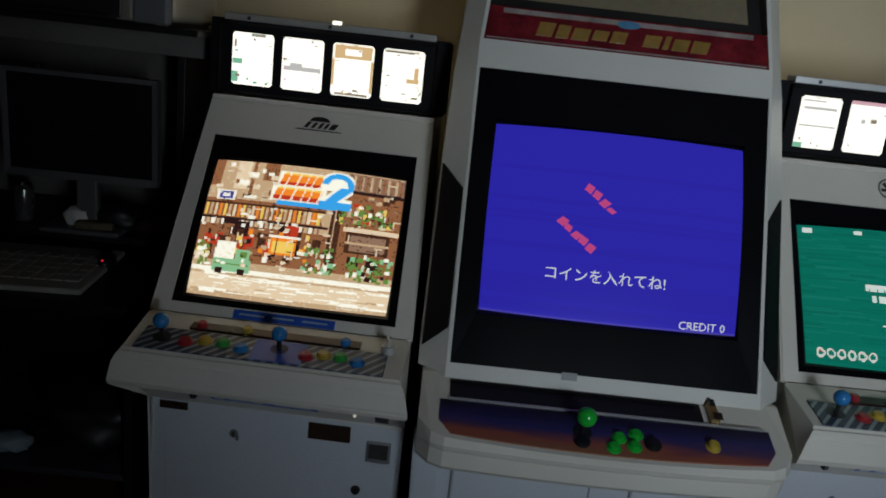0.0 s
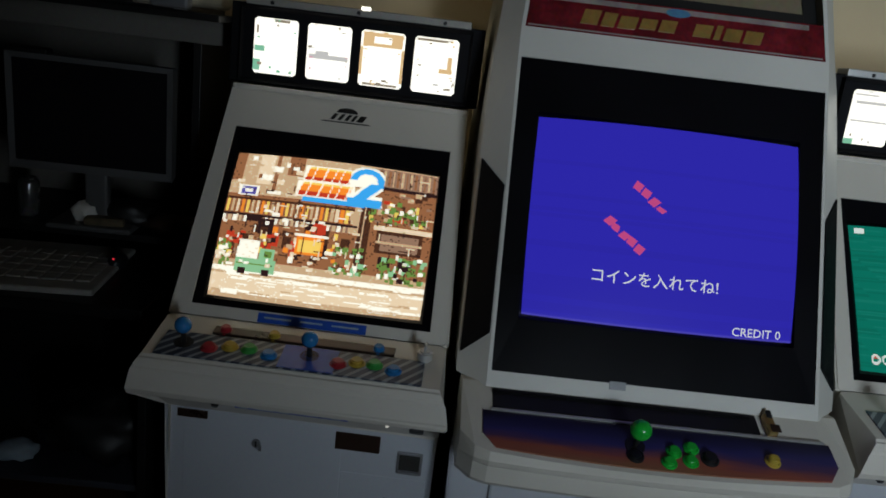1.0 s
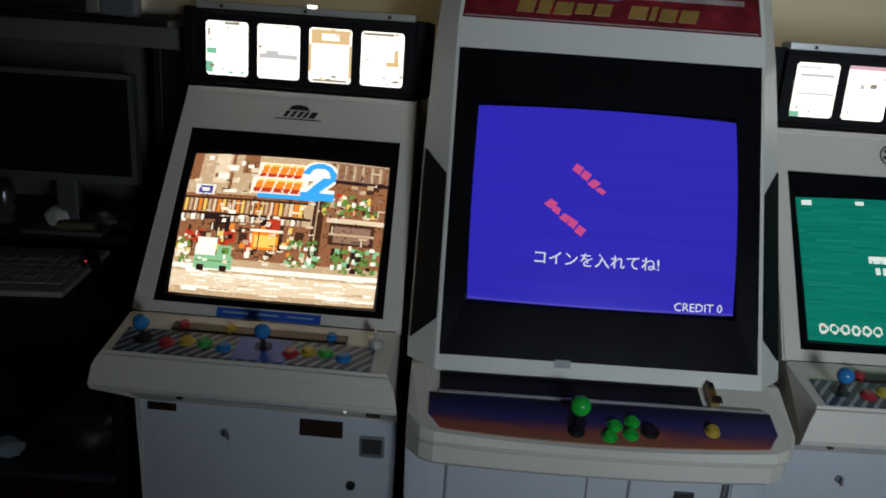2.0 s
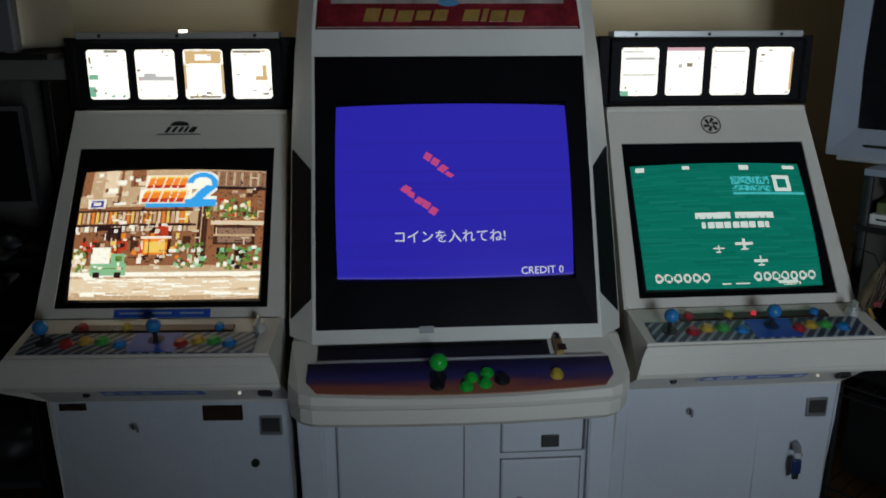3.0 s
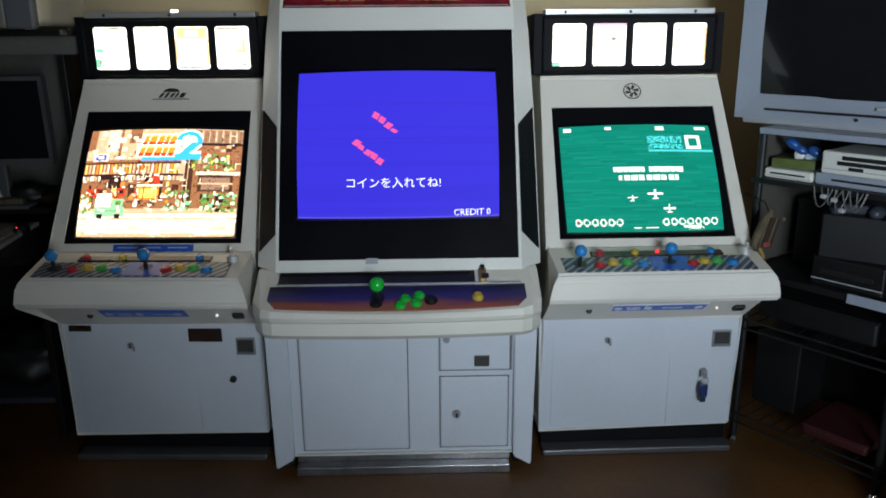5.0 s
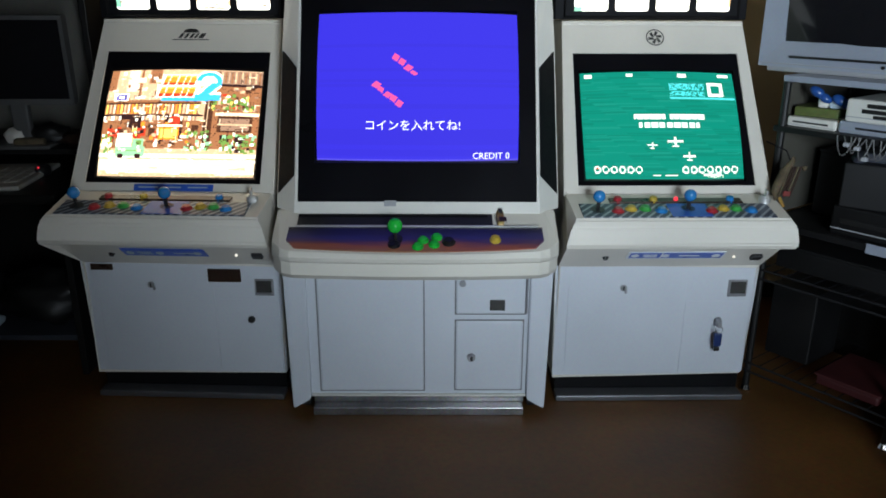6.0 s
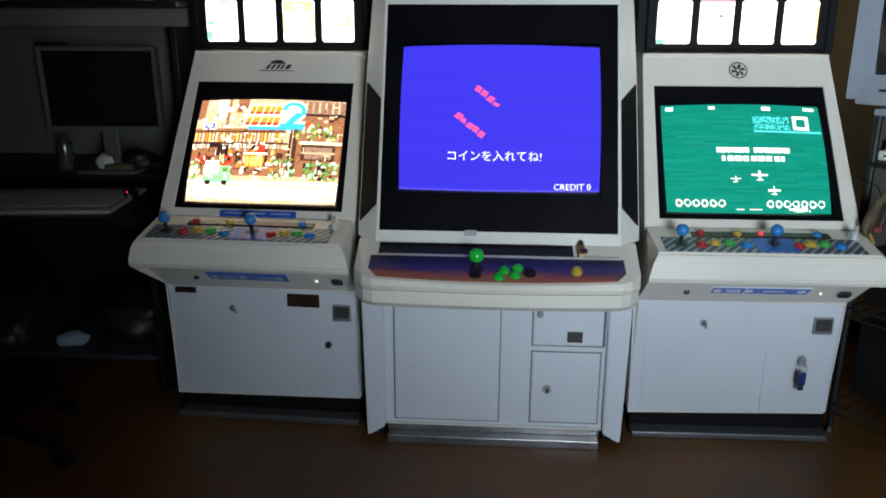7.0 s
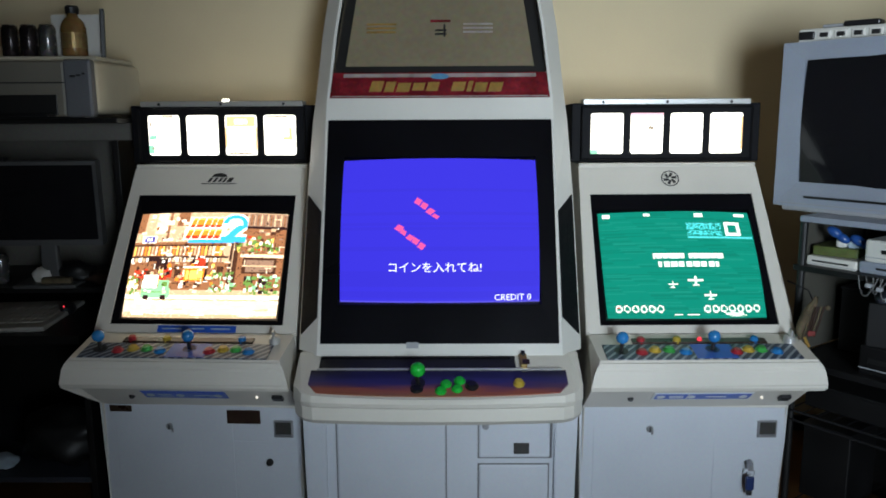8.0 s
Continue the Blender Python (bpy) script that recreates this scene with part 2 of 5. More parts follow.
def sag(a, b, drop, n=14):
    a, b = Vector(a), Vector(b)
    return [a.lerp(b, k / n) - Vector((0, 0, drop * 4 * (k / n) * (1 - k / n))) for k in range(n + 1)]


class Slope:
    """A plane leaning back: s across, t up along it, d out of it."""

    def __init__(self, y0, z0, y1, z1):
        self.o = Vector((0, y0, z0))
        self.up = Vector((0, y1 - y0, z1 - z0)).normalized()
        self.out = Vector((0, -self.up.z, self.up.y))
        self.len = math.hypot(y1 - y0, z1 - z0)

    def __call__(self, s, t, d=0.0):
        return self.o + Vector((s, 0, 0)) + self.up * t + self.out * d

    def seat(self, s, t, d=0.0):
        """A pose whose z points out of the plane and y up along it."""
        m = Matrix.Identity(4)
        m.col[0].xyz, m.col[1].xyz, m.col[2].xyz, m.col[3].xyz = (1, 0, 0), self.up, self.out, self(s, t, d)
        return m


def ring(slope, outer, inner, d_out, d_in, bm=None):
    """Frame between two outlines of four (s, t) corners on a slope, with its inner and outer returns."""
    bm = bm or bmesh.new()
    o = [slope(s, t, d_out) for s, t in outer]
    i = [slope(s, t, d_in) for s, t in inner]
    ob = [slope(s, t, d_out - 0.02) for s, t in outer]
    ib = [slope(s, t, d_in - 0.02) for s, t in inner]
    for k in range(4):
        j = (k + 1) % 4
        quad(bm, o[k], o[j], i[j], i[k])
        quad(bm, i[k], i[j], ib[j], ib[k])
        quad(bm, o[k], o[j], ob[j], ob[k])
    bmesh.ops.remove_doubles(bm, verts=bm.verts, dist=1e-5)
    return bm


class Tube:
    """The bulging face of a picture tube on a slope; u and v run from 0 to 1."""

    def __init__(self, slope, w, t0, h, d):
        self.s, self.w, self.t0, self.h, self.d = slope, w, t0, h, d

    def __call__(self, u, v, lift=0.0):
        a, b = 2 * u - 1, 2 * v - 1
        return self.s(a * self.w / 2 * (1 - 0.012 * b * b), self.t0 + self.h / 2 * (1 + b * (1 - 0.022 * a * a)), self.d + lift + 0.014 * (1 - 0.5 * (a * a + b * b)))

    def patch(self, bm, u0, v0, u1, v1, mi=0, lift=0.0, n=1, m=1):
        for i in range(n):
            for j in range(m):
                ua, ub = u0 + (u1 - u0) * i / n, u0 + (u1 - u0) * (i + 1) / n
                va, vb = v0 + (v1 - v0) * j / m, v0 + (v1 - v0) * (j + 1) / m
                quad(bm, self(ua, va, lift), self(ub, va, lift), self(ub, vb, lift), self(ua, vb, lift), mi)

    def picture(self, name, colour_of, nu, nv, materials, parent, label):
        """A lit picture of nu by nv cells, each coloured by colour_of(u, v)."""
        bm = bmesh.new()
        grid = [[bm.verts.new(self(i / nu, j / nv)) for i in range(nu + 1)] for j in range(nv + 1)]
        for j in range(nv):
            for i in range(nu):
                f = bm.faces.new((grid[j][i], grid[j][i + 1], grid[j + 1][i + 1], grid[j + 1][i]))
                f.material_index = colour_of((i + 0.5) / nu, (j + 0.5) / nv)
                f.smooth = True
        return part(name, bm, materials, parent, label)


def lettering(text, size, place, material, parent, name="lettering", label=""):
    """Words in the built-in font as a mesh; place maps (x, y) of the line, centred, to the world."""
    cu = bpy.data.curves.new(name, "FONT")
    cu.body, cu.size, cu.align_x = text, size, "CENTER"
    cu.resolution_u = 2
    ob = new(name, cu)
    bpy.context.view_layer.update()
    me = bpy.data.meshes.new_from_object(ob.evaluated_get(bpy.context.evaluated_depsgraph_get()))
    bpy.data.objects.remove(ob)
    for v in me.vertices:
        v.co = place(v.co.x, v.co.y)
    me.materials.clear()
    me.materials.append(material)
    o = new(name, me)
    o.parent = parent
    if label:
        tagged(o, label)
    return o


# ---- room ----
def room():
    X0, X1, Y0, Y1, H = -2.4, 2.35, -2.6, 1.0, 2.4
    tagged(part("floor", bx(X0, X1, Y0, Y1, -0.1, 0.0), FLOOR), "dark brown smooth floor with soft reflections", "floor", kind="structure")
    tagged(part("ceiling", bx(X0, X1, Y0, Y1, H, H + 0.1), CEIL), "unseen ceiling, kept dark to cut bounced light", "ceiling", kind="structure")
    tagged(part("wall_north", bx(X0, X1, Y1, Y1 + 0.12, -0.1, H + 0.1), WALL), "beige papered wall behind the arcade cabinets", "wall", kind="structure")
    tagged(part("wall_west", bx(X0 - 0.12, X0, Y0, Y1, -0.1, H + 0.1), UNSEENWALL), "unseen side wall by the desk, kept dark to cut bounced light", "wall", kind="structure")
    tagged(part("wall_east", bx(X1, X1 + 0.12, Y0, Y1, -0.1, H + 0.1), UNSEENWALL), "unseen side wall by the rack, kept dark to cut bounced light", "wall", kind="structure")
    # opening above a parapet in the south wall to a shallow entry whose end wall holds the window; all unseen, added to
    # block light to the left and low down
    ox0, ox1, oh, YE = 0.25, 1.25, 2.05, -3.8
    bm = bmesh.new()
    bx(X0, ox0, Y0 - 0.12, Y0, -0.1, H + 0.1, bm=bm)
    bx(ox1, X1, Y0 - 0.12, Y0, -0.1, H + 0.1, bm=bm)
    bx(ox0, ox1, Y0 - 0.12, Y0, oh, H + 0.1, bm=bm)
    bx(ox0, ox1, Y0 - 0.12, Y0, -0.1, 0.78, bm=bm)
    tagged(part("wall_south", bm, UNSEENWALL), "unseen dark wall, its opening and parapet added to block window light", "wall", kind="structure")
    # unseen recess, added so its jambs cut the window light
    bm = bmesh.new()
    bx(ox0 - 0.22, ox0 - 0.1, YE - 0.12, Y0 - 0.12, -0.1, H + 0.1, bm=bm)
    bx(ox1 + 0.1, ox1 + 0.22, YE - 0.12, Y0 - 0.12, -0.1, H + 0.1, bm=bm)
    wx0, wx1, wz0, wz1 = 0.2, 1.2, 0.5, 1.75
    for a, b, c, d in ((ox0 - 0.1, wx0, -0.1, H + 0.1), (wx1, ox1 + 0.1, -0.1, H + 0.1), (wx0, wx1, -0.1, wz0), (wx0, wx1, wz1, H + 0.1)):
        bx(a, b, YE - 0.12, YE, c, d, bm=bm)
    tagged(part("wall_light_recess", bm, UNSEENWALL), "unseen walls added to set the window back and narrow its light", "wall", kind="structure")
    tagged(part("floor_light_recess", bx(ox0 - 0.1, ox1 + 0.1, YE, Y0 - 0.12, -0.1, 0.0), FLOOR), "unseen floor added under the recess that narrows the window light", "floor", kind="structure")
    tagged(part("ceiling_light_recess", bx(ox0 - 0.1, ox1 + 0.1, YE, Y0 - 0.12, H, H + 0.1), CEIL), "unseen ceiling added over the recess that narrows the window light", "ceiling", kind="structure")
    win = thing("window_1", "white framed window letting in daylight", "window", kind="structure")
    for a, b, c, d in ((wx0, wx1, wz0, wz0 + 0.05), (wx0, wx1, wz1 - 0.05, wz1), (wx0, wx0 + 0.05, wz0 + 0.05, wz1 - 0.05), (wx1 - 0.05, wx1, wz0 + 0.05, wz1 - 0.05), (0.68, 0.72, wz0 + 0.05, wz1 - 0.05)):
        part("window_frame", bx(a, b, YE - 0.1, YE - 0.05, c, d, 0.004), PALE, win)
    base = bx(X0, X1, Y1 - 0.012, Y1 - 0.002, 0.0, 0.07, 0.003)
    tagged(part("baseboard", base, DARK), "dark wooden baseboard along the wall", "baseboard", kind="structure")


room()

# ---- the two cream cabinets ----
def shell(prof, skip=(), bm=None):
    """A closed skin along x from (y, z, half width) corners; strips named in skip stay open."""
    bm = bm or bmesh.new()
    L = [bm.verts.new((-w, y, z)) for y, z, w in prof]
    R = [bm.verts.new((w, y, z)) for y, z, w in prof]
    n = len(prof)
    for k in range(n):
        if k not in skip:
            bm.faces.new((L[k], L[(k + 1) % n], R[(k + 1) % n], R[k]))
    for side in (L, R):
        f = bm.faces.new(side)
        bmesh.ops.triangulate(bm, faces=[f])
    return bm


FACE = Slope(0.1085, 0.712, 0.358, 1.081)
DECK = Slope(-0.116, 0.652, 0.089, 0.690)
UNDER = Slope(0.115, 0.452, -0.025, 0.564)
SCREEN = Tube(FACE, 0.487, 0.0225, 0.362, -0.014)


def button(parent, slope, s, t, material, r=0.014, h=0.012, label=""):
    b = part("button", cyl(r, h, slope.seat(s, t, 0.002), 18, r * 0.86, 0.002), material, parent, label, smooth=False)
    part("rim", lathe([(r * 1.28, 0), (r * 1.28, 0.004), (r * 1.05, 0.006), (r * 1.0, 0.0)], slope.seat(s, t, 0.0005), 18), material, b)
    return b


def joystick(parent, slope, s, t, material, r, h, label):
    j = part("joystick_ball", ball(r, slope.seat(s, t, h)), material, parent, label, smooth=True)
    part("shaft", cyl(0.0055, h, slope.seat(s, t, 0.0), 12), INK, j, "black shaft")
    part("dust_washer", cyl(0.02, 0.003, slope.seat(s, t, 0.0015), 24), BLACK, j, "black round dust washer")
    return j


def street_colour(seed):
    """Colours of the street scene shown while no game is played: 0 sky tan, 1 wall wood, 2 dark wood, 3 red goods, 4 plant green,
    5 road sand, 6 pale cart, 7 white, 8 orange, 9 blue, 10 yellow, 11 roof grey-brown, 12 shadow, 13 violet."""
    rnd = random.Random(seed)
    jit = [[rnd.random() for _ in range(160)] for _ in range(160)]
    R = [(0, 0.70, 1, 1, 0), (0.0, 0.80, 0.05, 1, 1), (0.12, 0.78, 0.19, 1, 5), (0.20, 0.72, 0.22, 1, 1), (0.26, 0.86, 0.34, 1, 1)]

    def scatter(n, x0, y0, x1, y1, w, h, colours):
        for _ in range(n):
            x, y = rnd.uniform(x0, x1), rnd.uniform(y0, y1)
            R.append((x, y, x + w * rnd.uniform(0.4, 1.3), y + h * rnd.uniform(0.4, 1.3), rnd.choice(colours)))

    scatter(40, 0, 0.70, 0.7, 0.97, 0.05, 0.03, (0, 5, 0, 1, 5, 7))
    # balcony with a fence of slats and an awning below it
    R.append((0, 0.56, 0.62, 0.70, 1))
    for k in range(26):
        R.append((0.004 + 0.024 * k, 0.575, 0.017 + 0.024 * k, 0.665, (10, 0, 5, 8)[k % 4]))
    R += [(0, 0.665, 0.62, 0.675, 2), (0, 0.55, 0.64, 0.565, 12), (0, 0.505, 0.6, 0.55, 11)]
    for k in range(24):
        R.append((0.025 * k, 0.50 + 0.012 * (k % 2), 0.014 + 0.025 * k, 0.55, 0 if k % 2 else 7))
    R.append((0, 0.25, 1, 0.505, 1))
    scatter(60, 0, 0.26, 0.97, 0.48, 0.06, 0.09, (1, 2, 1, 3, 11, 12, 2))
    scatter(90, 0, 0.26, 0.97, 0.47, 0.022, 0.035, (8, 7, 10, 5, 3, 0, 7, 12, 2))
    # red-brown house with a tiled roof
    R += [(0.70, 0.26, 1, 0.86, 1), (0.68, 0.86, 1, 0.99, 11), (0.66, 0.84, 1, 0.865, 12)]
    for k in range(15):
        R.append((0.69 + 0.022 * k, 0.87, 0.70 + 0.022 * k, 0.985, 1 if k % 2 else 0))
    R += [(0.74, 0.40, 0.96, 0.56, 2), (0.76, 0.42, 0.94, 0.53, 11), (0.72, 0.56, 1, 0.585, 5), (0.76, 0.30, 0.82, 0.38, 12), (0.86, 0.30, 0.92, 0.38, 12), (0.74, 0.465, 0.96, 0.48, 0), (0.65, 0.26, 0.70, 0.70, 2), (0.665, 0.26, 0.675, 0.70, 0)]
    scatter(30, 0.72, 0.60, 0.97, 0.82, 0.03, 0.03, (3, 2, 1, 11, 0))
    # greenery on the balcony ledge, by the door and along the road
    scatter(60, 0.68, 0.60, 0.95, 0.74, 0.02, 0.03, (4, 4, 4, 10, 7, 2))
    scatter(70, 0.76, 0.20, 0.97, 0.37, 0.022, 0.03, (4, 4, 4, 7, 6, 12))
    scatter(36, 0.54, 0.22, 0.70, 0.40, 0.02, 0.03, (4, 6, 7, 4))
    scatter(40, 0.0, 0.20, 0.06, 0.36, 0.015, 0.03, (4, 7, 4, 5))
    # road, bright in the middle
    R += [(0, 0, 1, 0.205, 5), (0, 0.17, 1, 0.205, 7), (0, 0.155, 1, 0.17, 0), (0, 0.0, 1, 0.03, 0)]
    scatter(60, 0, 0.02, 0.95, 0.17, 0.12, 0.012, (7, 7, 0, 5, 7))
    # small pale lorry and lit stall
    R += [(0.10, 0.18, 0.29, 0.27, 6), (0.10, 0.27, 0.20, 0.385, 7), (0.21, 0.27, 0.28, 0.34, 6), (0.23, 0.285, 0.27, 0.325, 4), (0.12, 0.165, 0.155, 0.2, 12), (0.235, 0.165, 0.27, 0.2, 12), (0.11, 0.225, 0.28, 0.232, 4)]
    R += [(0.37, 0.33, 0.50, 0.45, 8), (0.38, 0.35, 0.49, 0.43, 10), (0.40, 0.33, 0.405, 0.45, 2), (0.45, 0.33, 0.455, 0.45, 2), (0.36, 0.45, 0.52, 0.47, 7)]
    R += [(0.05, 0.69, 0.145, 0.765, 7), (0.062, 0.70, 0.133, 0.755, 13), (0.08, 0.715, 0.115, 0.74, 7)]
    scatter(90, 0, 0.24, 0.97, 0.96, 0.035, 0.006, (12, 7, 2, 5, 12))
    scatter(90, 0, 0.24, 0.97, 0.9, 0.006, 0.04, (12, 7, 2, 5, 2))
    scatter(40, 0.0, 0.2, 0.66, 0.66, 0.03, 0.02, (7, 7, 5))
    # title plate: white edged orange slabs with a blue curl beside them
    slabs = ((0.35, 0.57, 0.845, 0.94), (0.33, 0.57, 0.735, 0.83))
    for x0, x1, y0, y1 in slabs:
        R.append((x0 - 0.006, y0 - 0.012, x1 + 0.03, y1 + 0.012, 7))
    R.append((0.36, 0.695, 0.66, 0.722, 9))

    def colour(u, v):
        r = jit[int(v * 150) % 160][int(u * 155) % 160]
        if 0.57 < u < 0.74 and 0.70 < v < 0.98:
            a, b = (u - 0.57) / 0.17, (v - 0.70) / 0.28
            arch = b > 0.52 and 0.30 < math.hypot((a - 0.5) * 1.0, (b - 0.64) * 1.45) < 0.5 and (a > 0.5 or b > 0.66)
            if b < 0.2 or arch or (0.15 < b < 0.6 and abs(a - 0.12 - b * 1.15) < 0.2):
                return 9
            if (b < 0.3) or (b > 0.5 and math.hypot(a - 0.5, (b - 0.64) * 1.45) < 0.58) or (b < 0.6 and abs(a - 0.12 - b * 1.15) < 0.32):
                return 7
        for x0, x1, y0, y1 in slabs:
            b = (v - y0) / (y1 - y0)
            a = (u - 0.2 * (v - y0) - x0) / (x1 - x0)
            if 0 < a < 1 and 0 < b < 1:
                k = (a * 5 + 0.15 * math.sin(a * 9)) % 1
                if k > 0.88:
                    return 7
                return 10 if b > 0.85 else 8 if b > 0.3 else 3
        hit = 0
        for a, b, c, d, k in R:
            if a <= u <= c and b <= v <= d:
                hit = k
        if r < 0.06:
            return {0: 5, 1: 2, 2: 12, 5: 7, 11: 2, 7: 5, 4: 12}.get(hit, hit)
        return hit

    return colour


def sea_colour(seed):
    """Green sea with white planes, bars and a row of round marks: 0 sea, 1 darker sea, 2 white, 3 pale cyan, 4 lighter sea, 5 red."""
    rnd = random.Random(seed)
    jit = [[rnd.random() for _ in range(150)] for _ in range(150)]

    def plane(u, v, cu, cv, k):
        a, b = abs(u - cu) / k, (v - cv) / k
        return (a < 0.10 and -0.6 < b < 0.6) or (a < 0.7 and -0.05 < b < 0.22) or (a < 0.3 and -0.6 < b < -0.4)

    def colour(u, v):
        r = jit[int(v * 140) % 150][int(u * 146) % 150]
        for cu, k in ((0.05, 6), (0.605, 7)):
            i = (u - cu) / 0.052
            if 0 <= i < k and 0.05 < v < 0.115:
                a, b = (i % 1) - 0.5, (v - 0.0825) / 0.065
                e = (a / 0.42) ** 2 + (b / 0.5) ** 2
                if 0.38 < e < 1:
                    return 2
                if e <= 0.38 and int(i) == 0 and cu < 0.1 and b > 0:
                    return 5
        for a, b, c, d in ((0.03, 0.94, 0.08, 0.985), (0.30, 0.955, 0.34, 0.985), (0.635, 0.945, 0.69, 0.985), (0.9, 0.95, 0.97, 0.98), (0.42, 0.03, 0.47, 0.038), (0.5, 0.03, 0.58, 0.038), (0.74, 0.03, 0.86, 0.045)):
            if a < u < c and b < v < d or (a < u < c and d < v < b):
                return 2
        if 0.57 < u < 0.80 and 0.82 < v < 0.88 and r < 0.7:
            return 3
        if 0.57 < u < 0.80 and 0.755 < v < 0.805 and r < 0.6:
            return 3
        if 0.57 < u < 0.99 and 0.735 < v < 0.75:
            return 3
        if 0.82 < u < 0.92 and 0.76 < v < 0.89:
            edge = u < 0.84 or u > 0.90 or v < 0.785 or v > 0.865
            return 2 if edge else 0
        if (0.33 < u < 0.53 or 0.56 < u < 0.78) and 0.535 < v < 0.585 and ((u * 26) % 1 > 0.14 or v > 0.56):
            return 2
        if 0.36 < u < 0.74 and 0.46 < v < 0.505 and (u * 21) % 1 > 0.2:
            return 2
        if plane(u, v, 0.58, 0.33, 0.07) or plane(u, v, 0.43, 0.3, 0.045) or plane(u, v, 0.66, 0.2, 0.06):
            return 2
        q = jit[int(v * 104) % 150][int(u * 7 + v * 5) % 150]
        return 1 if q < 0.22 else 4 if q > 0.85 else 0

    return colour


STREET = [glow("street_%s" % n, c, 1.95) for n, c in (
    ("tan", (0.66, 0.45, 0.26)), ("wood", (0.34, 0.14, 0.06)), ("dark", (0.08, 0.03, 0.015)), ("red", (0.6, 0.05, 0.02)), ("plant", (0.16, 0.3, 0.06)),
    ("road", (0.95, 0.75, 0.5)), ("cart", (0.3, 0.62, 0.33)), ("white", (1.2, 1.18, 1.0)), ("orange", (1.1, 0.3, 0.03)), ("blue", (0.05, 0.45, 1.0)),
    ("yellow", (1.1, 0.75, 0.15)), ("roof", (0.34, 0.2, 0.13)), ("shadow", (0.03, 0.012, 0.012)), ("violet", (0.1, 0.09, 0.4)))]
SEA = [glow("sea_%s" % n, c, 1.0) for n, c in (
    ("green", (0.0, 0.32, 0.225)), ("deep", (0.0, 0.275, 0.19)), ("white", (1.4, 1.6, 1.5)), ("cyan", (0.12, 1.0, 1.05)), ("light", (0.008, 0.36, 0.26)), ("red", (0.8, 0.1, 0.05)))]
PAGE = [glow("page_white", (1.0, 0.99, 0.88), 3.0), glow("page_green", (0.3, 0.75, 0.5), 1.5), glow("page_grey", (0.8, 0.8, 0.78), 1.5),
        glow("page_orange", (1.0, 0.68, 0.34), 1.6), glow("page_ink", (0.5, 0.42, 0.32), 1.2), glow("page_pink", (1.0, 0.6, 0.7), 1.5)]
LEAK = glow("tube_light", (1.0, 0.95, 0.8), 6.0)
WALLGLOW = glow("wall_glow_warm", (1.0, 0.9, 0.68), 6.0)
LED = glow("red_lamp", (1.0, 0.05, 0.08), 1.2)
BULB = glow("white_lamp", (1.0, 0.95, 0.85), 0.9)
MARQUEE = Slope(0.4396, 1.1796, 0.4441, 1.3696)


def page(bm, slope, s0, t0, w, h, marks, d):
    """One lit card: white ground with a few printed patches."""
    c = 0.006
    out = [(s0 + c, t0), (s0 + w - c, t0), (s0 + w, t0 + c), (s0 + w, t0 + h - c), (s0 + w - c, t0 + h), (s0 + c, t0 + h), (s0, t0 + h - c), (s0, t0 + c)]
    f = bm.faces.new([bm.verts.new(slope(s, t, d)) for s, t in out])
    f.material_index = 0
    for q, (a, b, e, g, k) in enumerate(marks):
        z = d + 0.0008 + 0.00012 * q
        quad(bm, slope(s0 + a * w, t0 + b * h, z), slope(s0 + e * w, t0 + b * h, z), slope(s0 + e * w, t0 + g * h, z), slope(s0 + a * w, t0 + g * h, z), k)


